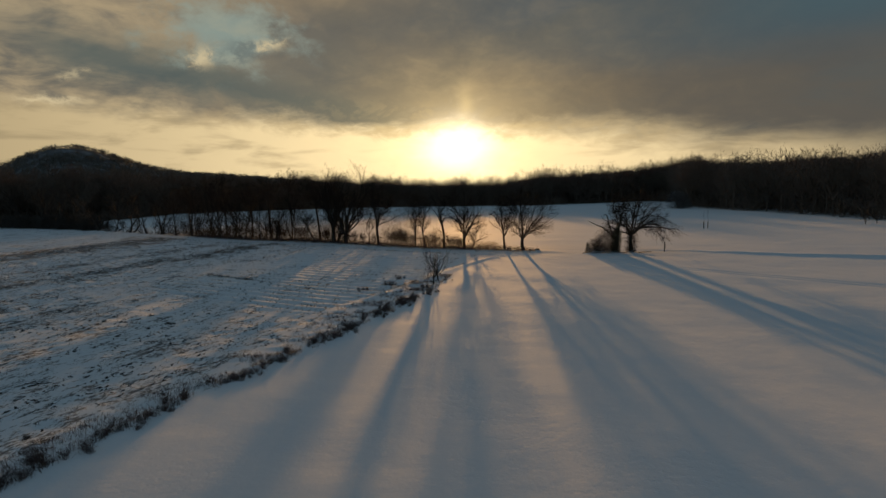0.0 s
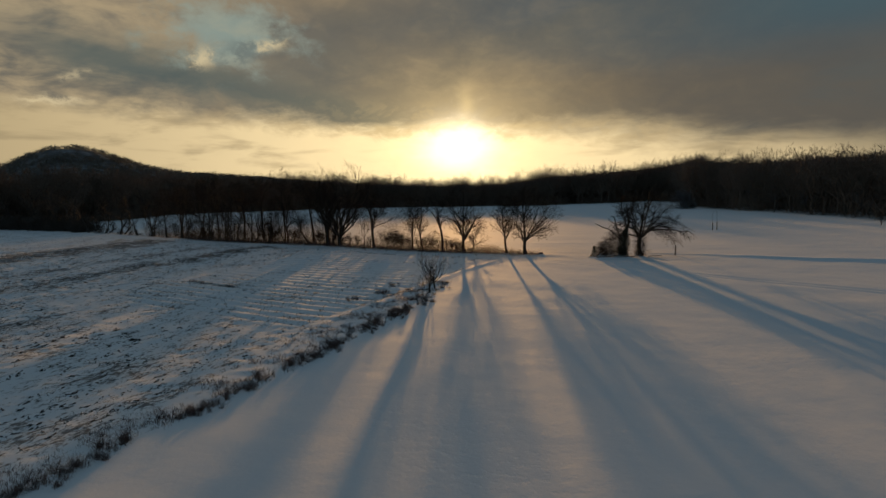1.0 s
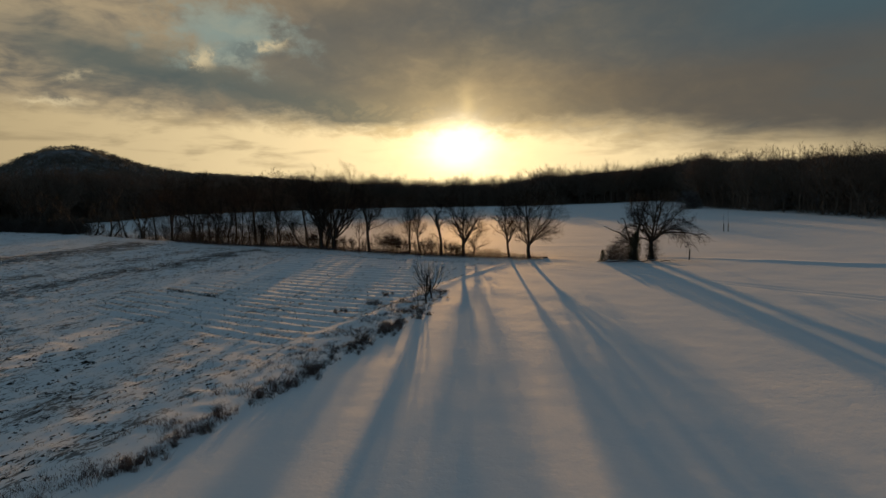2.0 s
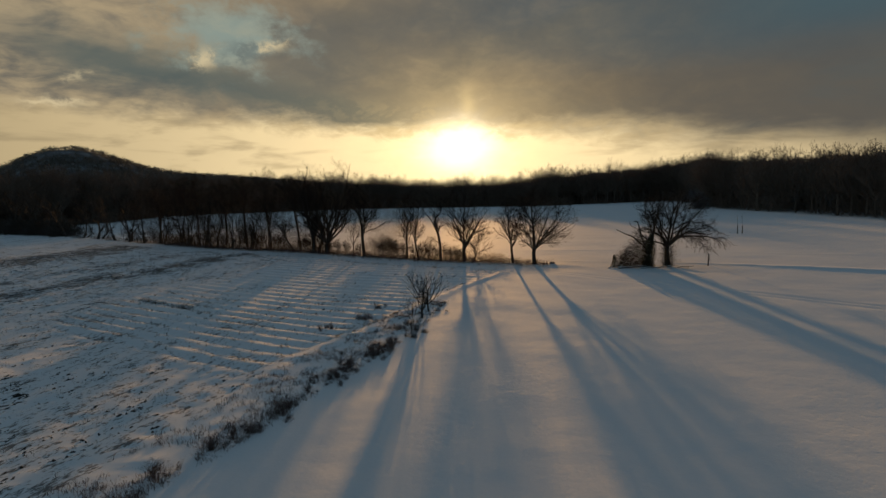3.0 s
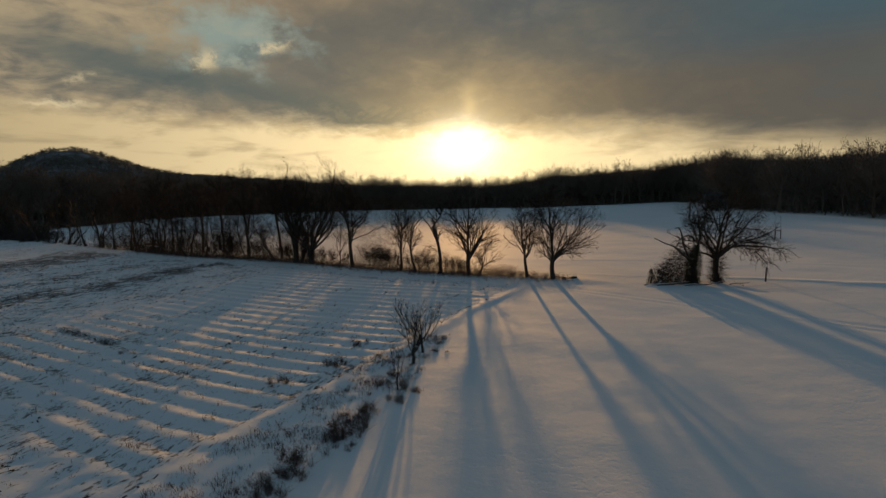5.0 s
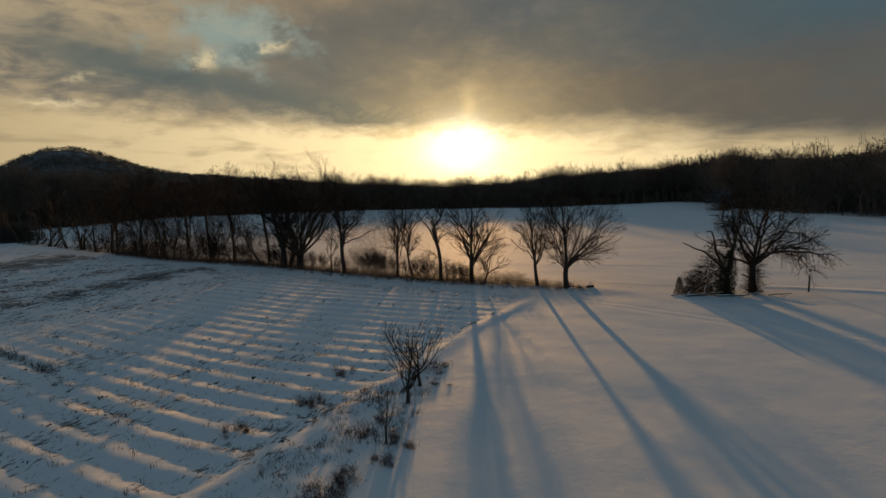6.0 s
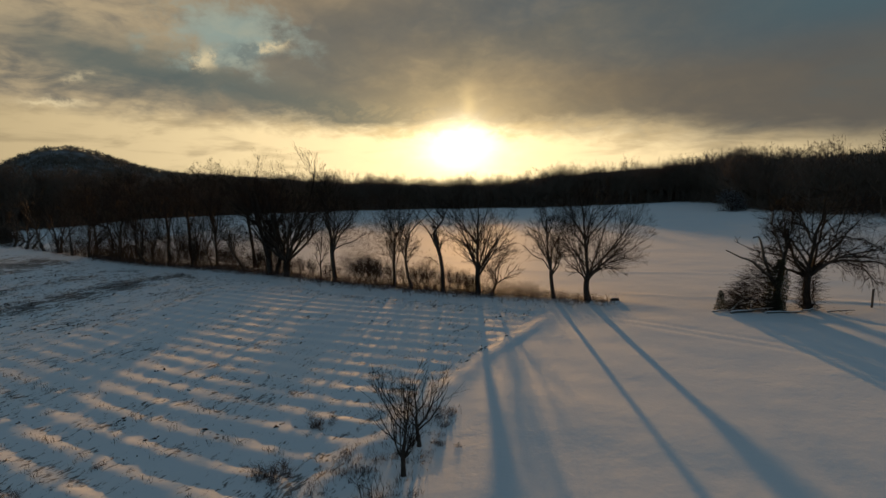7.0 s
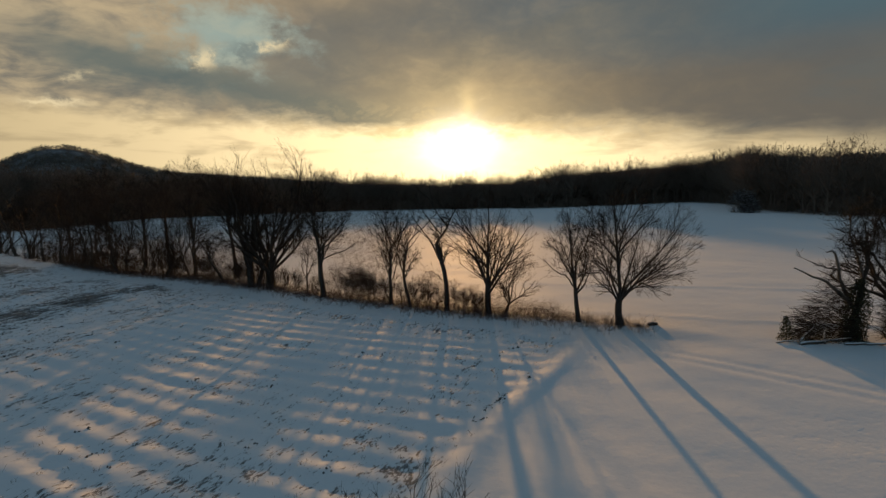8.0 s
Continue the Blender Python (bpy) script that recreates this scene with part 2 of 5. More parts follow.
def snow_ground():
    """Wind-packed snow; soil and stubble break through where the sheet's attributes allow."""
    mat = bpy.data.materials.new("snow_ground")
    mat.use_nodes = True
    g = Graph(mat.node_tree)
    shader = mat.node_tree.nodes["Principled BSDF"]
    where = g.node("ShaderNodeTexCoord").outputs["Object"]
    broad = g.noise(where, 0.09, 4, 0.55)
    drift = g.noise(where, 0.7, 5, 0.6)
    grain = g.noise(where, 6.0, 6, 0.65)
    stubble = g.attribute("stubble")
    litter = g.attribute("litter")
    snow = g.mix(g.ramp(broad, 0.3, 0.7), (0.77, 0.80, 0.835), (0.805, 0.82, 0.84))
    snow = g.mix(g.m("MULTIPLY", g.ramp(grain, 0.5, 0.8), 0.35), snow, (0.70, 0.73, 0.78))
    soil = g.mix(g.ramp(grain, 0.35, 0.65), (0.036, 0.030, 0.026), (0.075, 0.060, 0.048))
    along = g.node("ShaderNodeMapping")
    along.vector_type = "TEXTURE"
    along.inputs["Rotation"].default_value = (0, 0, radians(70))
    along.inputs["Scale"].default_value = (2.0, 0.85, 1.0)
    g.put(along.inputs["Vector"], where)
    heath = g.noise(where, 0.22, 3, 0.5)
    clod = g.noise(along.outputs[0], 1.7, 4, 0.65)
    crumb = g.noise(along.outputs[0], 6.5, 4, 0.65)
    bare = g.m("ADD", g.m("ADD", g.m("MULTIPLY", clod, 0.5), g.m("MULTIPLY", crumb, 0.5)), g.m("MULTIPLY", g.m("SUBTRACT", heath, 0.5), 0.22))
    bare = g.ramp(g.m("ADD", bare, g.m("MULTIPLY", stubble, 0.22)), 0.615, 0.685)
    bare = g.m("MULTIPLY", bare, g.ramp(stubble, 0.02, 0.2), clamp=True)
    colour = g.mix(g.m("MULTIPLY", bare, 0.8), snow, soil)
    colour = g.mix(g.m("MULTIPLY", litter, g.ramp(grain, 0.62, 0.42)), colour, (0.10, 0.075, 0.055))
    g.put(shader.inputs["Base Color"], colour)
    g.put(shader.inputs["Roughness"], g.ramp(grain, 0.3, 0.7, 0.72, 0.9))
    shader.inputs["Specular IOR Level"].default_value = 0.065
    pocked = g.m("MULTIPLY", g.ramp(g.noise(where, 0.06, 3, 0.5), 0.44, 0.62), g.ramp(g.noise(where, 1.9, 3, 0.55), 0.36, 0.50))
    height = g.m("ADD", g.m("ADD", g.m("MULTIPLY", drift, 0.8), g.m("MULTIPLY", grain, 0.10)), g.m("ADD", g.m("MULTIPLY", pocked, g.m("ADD", 0.13, g.m("MULTIPLY", g.attribute("trodden"), 0.9))), g.m("MULTIPLY", bare, 0.6)))
    b = g.node("ShaderNodeBump")
    b.inputs["Strength"].default_value = 0.32
    b.inputs["Distance"].default_value = 0.10
    g.put(b.inputs["Height"], height)
    g.put(shader.inputs["Normal"], b.outputs[0])
    return mat


SNOW = snow_ground()


# ---- mesh helpers ----
def mesh_of(name, verts, faces, mat, smooth=True):
    """A mesh from arrays of places and of equal-sided faces."""
    me = bpy.data.meshes.new(name)
    verts, faces = np.asarray(verts, np.float32), np.asarray(faces, np.int32)
    sides = faces.shape[1]
    me.vertices.add(len(verts))
    me.vertices.foreach_set("co", verts.ravel())
    me.loops.add(faces.size)
    me.loops.foreach_set("vertex_index", faces.ravel())
    me.polygons.add(len(faces))
    me.polygons.foreach_set("loop_start", np.arange(0, faces.size, sides, dtype=np.int32))
    me.polygons.foreach_set("use_smooth", np.full(len(faces), smooth))
    me.materials.append(mat)
    me.update(calc_edges=True)
    return me


def part_of(name, me, parent, label=""):
    ob = new(name, me)
    ob.parent = parent
    return tagged(ob, label)


def tubes(strands, sides):
    """Tapered tubes along strands: (points, radii), all rings of the same number of sides."""
    out_v, out_f, base = [], [], 0
    by_length = {}
    for pts, radii in strands:
        by_length.setdefault(len(pts), []).append((pts, radii))
    turn = np.arange(sides) * 2 * math.pi / sides
    for n, group in by_length.items():
        p = np.array([a for a, _ in group], float)
        r = np.array([b for _, b in group], float)
        along = np.gradient(p, axis=1)
        along /= np.linalg.norm(along, axis=2, keepdims=True) + 1e-9
        helper = np.where(np.abs(along[..., 2:3]) > 0.9, np.array([1.0, 0, 0]), np.array([0, 0, 1.0]))
        u = np.cross(along, helper)
        u /= np.linalg.norm(u, axis=2, keepdims=True) + 1e-9
        v = np.cross(along, u)
        ring = p[:, :, None, :] + r[:, :, None, None] * (u[:, :, None, :] * np.cos(turn)[None, None, :, None] + v[:, :, None, :] * np.sin(turn)[None, None, :, None])
        count = len(group)
        out_v.append(ring.reshape(-1, 3))
        idx = base + np.arange(count * n * sides).reshape(count, n, sides)
        nxt = np.roll(idx, -1, axis=2)
        out_f.append(np.stack([idx[:, :-1], nxt[:, :-1], nxt[:, 1:], idx[:, 1:]], axis=-1).reshape(-1, 4))
        base += count * n * sides
    if not out_v:
        return np.zeros((0, 3)), np.zeros((0, 4), np.int32)
    return np.concatenate(out_v), np.concatenate(out_f)


# ---- the lie of the land ----
def smooth(x, lo, hi):
    t = np.clip((x - lo) / (hi - lo), 0, 1)
    return t * t * (3 - 2 * t)


HEDGE = ((22.0, 86.3), (14.0, 90.5), (4.0, 96.0), (-5.0, 101.8), (-12.0, 106.4), (-19.0, 112.5), (-31.0, 121.5), (-46.0, 130.5), (-67.0, 147.0), (-119.0, 190.0), (-167.0, 219.0))
BANK = ((-17.5, 19.0), (-15.5, 26.0), (-13.2, 33.0), (-11.0, 42.0), (-9.3, 49.7), (-8.0, 53.0), (-5.0, 58.7), (-3.0, 63.6), (-1.6, 66.0), (2.3, 75.2), (6.4, 82.3), (8.6, 87.0))
VERGE = ((-16.2, 17.0), (-13.4, 25.8), (-11.1, 31.5), (-7.4, 39.3), (-4.3, 49.8), (-0.9, 57.2), (0.1, 63.6), (1.2, 68.0))
WOOD = ((-1500, 420), (-700, 300), (-420, 246), (-250, 226), (-172, 221), (-156, 252), (-154, 290), (-162, 360), (-112, 390), (-55, 410), (8, 384), (62, 356), (100, 356), (128, 360), (128, 312), (109, 258), (104, 225), (105, 180), (102, 140), (114, 100), (150, 40), (300, -60), (900, -250))


def on_line(line, y):
    """x of a line that runs ahead, at y."""
    ys, xs = [p[1] for p in line], [p[0] for p in line]
    return np.interp(y, ys, xs)


def hedge_y(x):
    xs, ys = [p[0] for p in HEDGE][::-1], [p[1] for p in HEDGE][::-1]
    return np.interp(x, xs, ys)


def beds(x, y):
    """The coordinate across the raised planting beds."""
    return y + 0.66 * x - 0.96 * np.log1p(np.exp(np.clip((x + 11) / 4, -30, 30)))


BED0, BED = float(beds(np.array(-10.0), np.array(49.8))), 1.99
WOOD_C = (0.0, 150.0)
WOOD_A = np.unwrap([math.atan2(y - WOOD_C[1], x - WOOD_C[0]) for x, y in WOOD])
WOOD_R = [math.hypot(x - WOOD_C[0], y - WOOD_C[1]) for x, y in WOOD]


def in_wood(x, y):
    """Metres past the wood's edge (negative in the open)."""
    a = np.arctan2(y - WOOD_C[1], x - WOOD_C[0])
    a = np.where(a < -math.pi / 2, a + 2 * math.pi, a)
    r = np.hypot(x - WOOD_C[0], y - WOOD_C[1])
    edge = np.interp(a, WOOD_A[::-1], WOOD_R[::-1], left=5000, right=5000)
    return r - edge


def waves(x, y, seed, length, octaves=4):
    """Cheap smooth unevenness from crossed sines."""
    rng = random.Random(seed)
    z = 0.0
    for o in range(octaves):
        for _ in range(3):
            a, ph = rng.uniform(0, 6.283), rng.uniform(0, 6.283)
            k = 6.283 / (length * rng.uniform(0.7, 1.3) / 1.9 ** o)
            z = z + np.sin(k * (x * math.cos(a) + y * math.sin(a)) + ph + 1.5 * np.sin(k * 0.37 * (y * math.cos(a) - x * math.sin(a)))) / 1.8 ** o
    return z / 5


def land(x, y):
    """Height of the broad land."""
    z = 0.45 * smooth(y - hedge_y(x), -60, 5) 
    z = z + 0.75 * smooth(x, 40, 105) * smooth(y, -60, 130) + 0.03 * np.maximum(x - 110, 0) + 0.02 * np.maximum(-x - 170, 0)
    z = z + 0.05 * np.clip(np.hypot(x, y) - 520, 0, 400) * smooth(np.abs(x), 80, 300)
    return z + 0.10 * waves(x, y, 5, 38, 3)


def bed_area(x, y):
    s = beds(x, y)
    right = on_line(BANK, y)
    left = np.interp(y, (55, 64, 67, 73, 81, 88, 101, 115), (-29, -34, -36, -35, -32, -29, -26, -24))
    return smooth(x, left, left + 3) * smooth(right - x, 0.5, 1.8) * smooth(s, BED0 - 2.3, BED0 - 1.5) * smooth(hedge_y(x) - y, 7.0, 10.0)


def ground_height(x, y):
    x, y = np.asarray(x, float), np.asarray(y, float)
    z = land(x, y)
    bank = on_line(BANK, y)
    left_field = smooth(bank - x, -0.4, 0.6) * smooth(hedge_y(x) - y, 2, 6) * smooth(y, -40, 5)
    # snow drifted along the field's edge
    z = z + (0.13 + 0.03 * smooth(y, 58, 66)) * np.exp(-((x - bank) / 0.75) ** 2) * smooth(y, 44, 54) * smooth(88 - y, 0, 6) - 0.06 * left_field
    phase = (beds(x, y) - BED0) / BED + 0.09 * waves(x, y, 31, 9, 3)
    ridge = 0.5 + 0.5 * np.cos(2 * math.pi * phase)
    z = z + bed_area(x, y) * (0.072 + (0.06 + 0.08 * smooth(-x, 17, 26)) * smooth(78 - y, 0, 18)) * (ridge ** 1.2 - 0.35) * (1 + 0.75 * waves(x, y, 8, 5, 3)) + bed_area(x, y) * (0.03 * waves(x, y, 41, 1.7, 2) + 0.02 * waves(x * 0.7, y, 42, 3.4, 2))
    z = z + left_field * (1 - bed_area(x, y)) * (0.08 * waves(x, y, 11, 3.2, 3) + 0.045 * waves(x, y, 14, 1.3, 2) + 0.05 * waves((x - y / 2.75) * 1.6, y * 0.5, 15, 1.7, 2) + 0.05 * waves((x - y / 2.75) * 4, y * 0.4, 12, 9, 2))
    # old plough rows in the strips beyond the beds
    rows = 0.5 + 0.5 * np.cos(2 * math.pi * ((x - y / 2.75) / 1.5 + 0.12 * waves(x, y, 33, 14, 2)))
    z = z + left_field * smooth(-x - np.interp(y, (55, 67, 75, 95, 115), (33, 39, 41, 36, 30)), 0, 3) * 0.10 * rows
    z = z + 0.022 * waves(x, y, 13, 7, 4)
    # rough snow over the weedy strip
    strip = smooth(on_line(VERGE, y) - x, -0.2, 1.0) * smooth(x - bank, -2.5, 0.0) * smooth(70 - y, 0, 6)
    z = z + strip * (0.07 * waves(x, y, 17, 1.9, 2) + 0.05 * waves(x, y, 18, 4.5, 2))
    # hedge bank
    z = z + 0.12 * np.exp(-((y - hedge_y(x)) / 2.2) ** 2) * smooth(20 - x, 0, 4)
    # farm track with two ruts beside the hedge's end and along the far field
    for off in (-0.9, 0.9):
        d = y - (84.3 - 1.05 * np.maximum(x - 13, 0) + off)
        z = z - (0.05 + 0.04 * smooth(x, 22, 32)) * np.exp(-(d / 0.3) ** 2) * smooth(x, 11, 15) * smooth(60 - x, 0, 8)
    # shallow ditch with a low bank behind it
    ditch = np.interp(x, (10, 20, 33, 45, 57, 90), (96.5, 92.2, 86.8, 79.6, 71.6, 53.5))
    ditch = ditch + 0.5 * waves(x, y, 21, 16, 2)
    z = z - (0.015 + 0.02 * smooth(x, 28, 36)) * np.exp(-((y - ditch) / 0.5) ** 2) * smooth(x, 12, 17)
    bank_top = np.interp(x, (12, 17, 28, 36, 47, 60, 90), (0, 0.02, 0.05, 0.11, 0.21, 0.34, 0.40))
    z = z + bank_top * np.exp(-((y - ditch - 0.6 - 2.5 * bank_top + 0.5 * waves(x, y, 22, 7, 2)) / (0.9 + 2.6 * bank_top)) ** 2)
    z = z + 0.03 * np.exp(-((y - ditch - 14 - 0.1 * x) / 0.9) ** 2) * smooth(x, 6, 14)
    return z


def height_at(x, y):
    return float(ground_height(np.array([x]), np.array([y]))[0])


def spaced(lo, hi, step, out_lo, out_hi, growth):
    inner = np.arange(lo, hi + step / 2, step)
    left, right, d = [], [], step
    p = lo
    while p > out_lo:
        d *= growth
        p -= d
        left.append(p)
    p, d = inner[-1], step
    while p < out_hi:
        d *= growth
        p += d
        right.append(p)
    return np.array(left[::-1] + list(inner) + right)


def build_ground():
    xs = spaced(-76, 46, 0.36, -4300, 4300, 1.08)
    ys = spaced(15, 124, 0.34, -4300, 4300, 1.08)
    gx, gy = np.meshgrid(xs, ys)
    z = ground_height(gx, gy)
    verts = np.stack([gx, gy, z], -1).reshape(-1, 3)
    n, m = len(ys), len(xs)
    idx = np.arange(n * m).reshape(n, m)
    faces = np.stack([idx[:-1, :-1], idx[:-1, 1:], idx[1:, 1:], idx[1:, :-1]], -1).reshape(-1, 4)
    me = mesh_of("ground", verts, faces, SNOW)
    bank = on_line(BANK, gy)
    field = smooth(bank - gx, 0.0, 1.2) * smooth(hedge_y(gx) - gy, 3, 7) * smooth(gy, -80, -20)
    across = gx - gy / 2.75
    strips = 0.65 * np.exp(-((across + 77) / 4.0) ** 2) + 0.9 * np.exp(-((across + 118) / 9) ** 2) + 0.45 * np.exp(-((across + 90) / 3) ** 2) + 0.25 + 0.3 * smooth(66 - gy, 0, 15)
    far_left = smooth(-gx - np.interp(gy, (55, 67, 75, 95, 115), (31, 37, 39, 35, 29)), 0, 4)
    stub = field * (0.375 + 0.62 * far_left * (strips - 0.25) * (1 + 0.9 * waves(gx, gy, 27, 5, 3))) * (1 - 0.45 * bed_area(gx, gy))
    stub = np.clip(stub + 0.18 * field * waves(gx, gy, 23, 12, 2) + 0.10 * field * smooth(52 - gy, 0, 14), 0, 1)
    # bare soil in the old plough rows
    rows = 0.5 - 0.5 * np.cos(2 * math.pi * (across / 1.5 + 0.12 * waves(gx, gy, 33, 14, 2)))
    stub = np.clip(stub + 0.26 * field * far_left * rows ** 2 * (0.35 + np.clip(strips - 0.25, 0, 1)) - 0.05 * far_left * field, 0, 1)
    # soil and stalks in the nearer beds' furrows, spread wider to paint in their shade
    furrow = 0.5 - 0.5 * np.cos(2 * math.pi * ((beds(gx, gy) - BED0) / BED + 0.09 * waves(gx, gy, 31, 9, 3) + 0.12))
    stub = np.clip(stub + (0.26 + 0.14 * smooth(-gx, 17, 26)) * bed_area(gx, gy) * smooth(88 - gy, 0, 20) * furrow ** 2, 0, 1)
    verge = smooth(on_line(VERGE, gy) - gx, -0.3, 0.8) * smooth(gx - bank, -3.0, -0.5) * smooth(70 - gy, 0, 6) * smooth(gy, -10, 5)
    stub = np.clip(stub + 0.16 * verge, 0, 1)
    hedge = np.exp(-((gy - hedge_y(gx)) / 2.0) ** 2) * smooth(16 - gx, 0, 3)
    stub = np.clip(stub + 0.6 * hedge, 0, 1)
    trodden = np.exp(-((gx - 21.5) / 4.0) ** 2 - ((gy - 28.0) / 4.5) ** 2)
    for name, values in (("stubble", stub), ("trodden", trodden), ("litter", smooth(in_wood(gx, gy), -3, 6))):
        me.attributes.new(name, "FLOAT", "POINT").data.foreach_set("value", values.astype(np.float32).ravel())
    return tagged(new("ground", me), "snow-covered farm field with stubble, raised beds and drifts", "ground", kind="structure")


build_ground()


# ---- shoots ----
def strand(points, r0, r1, steps=9, rng=None, jitter=0.0):
    """A smooth tapered strand through a few places."""
    p = np.array(points, float)
    t = np.linspace(0, len(p) - 1, steps + 1)
    pts = [Vector([float(np.interp(a, range(len(p)), p[:, k])) for k in range(3)]) for a in t]
    for i in range(1, steps):
        pts[i] = (pts[i - 1] + pts[i] * 2 + pts[i + 1]) / 4
        if rng:
            pts[i] += Vector((rng.gauss(0, jitter), rng.gauss(0, jitter), rng.gauss(0, jitter)))
    return pts, [r0 + (r1 - r0) * i / steps for i in range(steps + 1)]


def blades(rng, places, length, width, droop=0.3, up=0.6):
    """Single leaf or straw blades, each two triangles bent along the middle; returns verts and triangles."""
    v, f = [], []
    for p in places:
        d = Vector((rng.gauss(0, 1), rng.gauss(0, 1), rng.gauss(up, 0.5))).normalized()
        s = d.cross(Vector((rng.gauss(0, 1), rng.gauss(0, 1), rng.gauss(0, 1)))).normalized() * width * 0.5
        L = length * rng.uniform(0.6, 1.3)
        mid = Vector(p) + d * L * 0.5
        tip = Vector(p) + d * L - Vector((0, 0, droop * L * 0.5))
        i = len(v)
        v += [Vector(p), mid + s, mid - s, tip]
        f += [(i, i + 1, i + 2), (i + 1, i + 3, i + 2)]
    return np.array([tuple(a) for a in v]), np.array(f, np.int32)


def side_twigs(rng, pts, count, length, r, down=0.0):
    out = []
    for _ in range(count):
        f = rng.uniform(0.15, 1.0) * (len(pts) - 1)
        i = min(int(f), len(pts) - 2)
        a = pts[i].lerp(pts[i + 1], f - i)
        axis = (pts[i + 1] - pts[i]).normalized()
        side = Vector((rng.gauss(0, 1), rng.gauss(0, 1), rng.gauss(-down, 0.8)))
        d = (axis * 0.6 + side.normalized()).normalized()
        L = length * rng.uniform(0.4, 1.2)
        b = a + d * L * 0.55 + Vector((rng.gauss(0, 0.05), 0, rng.gauss(0, 0.05)))
        c = a + d * L + Vector((0, 0, -down * L * 0.4))
        out.append(([a, b, c], [r, r * 0.7, r * 0.35]))
        for _ in range(3):
            k = rng.uniform(0.3, 1)
            s = a.lerp(c, k)
            e = s + (d + Vector((rng.gauss(0, 0.7), rng.gauss(0, 0.7), rng.gauss(0, 0.6)))).normalized() * L * 0.4
            out.append(([s, s.lerp(e, 0.5), e], [r * 0.6, r * 0.45, r * 0.3]))
    return out


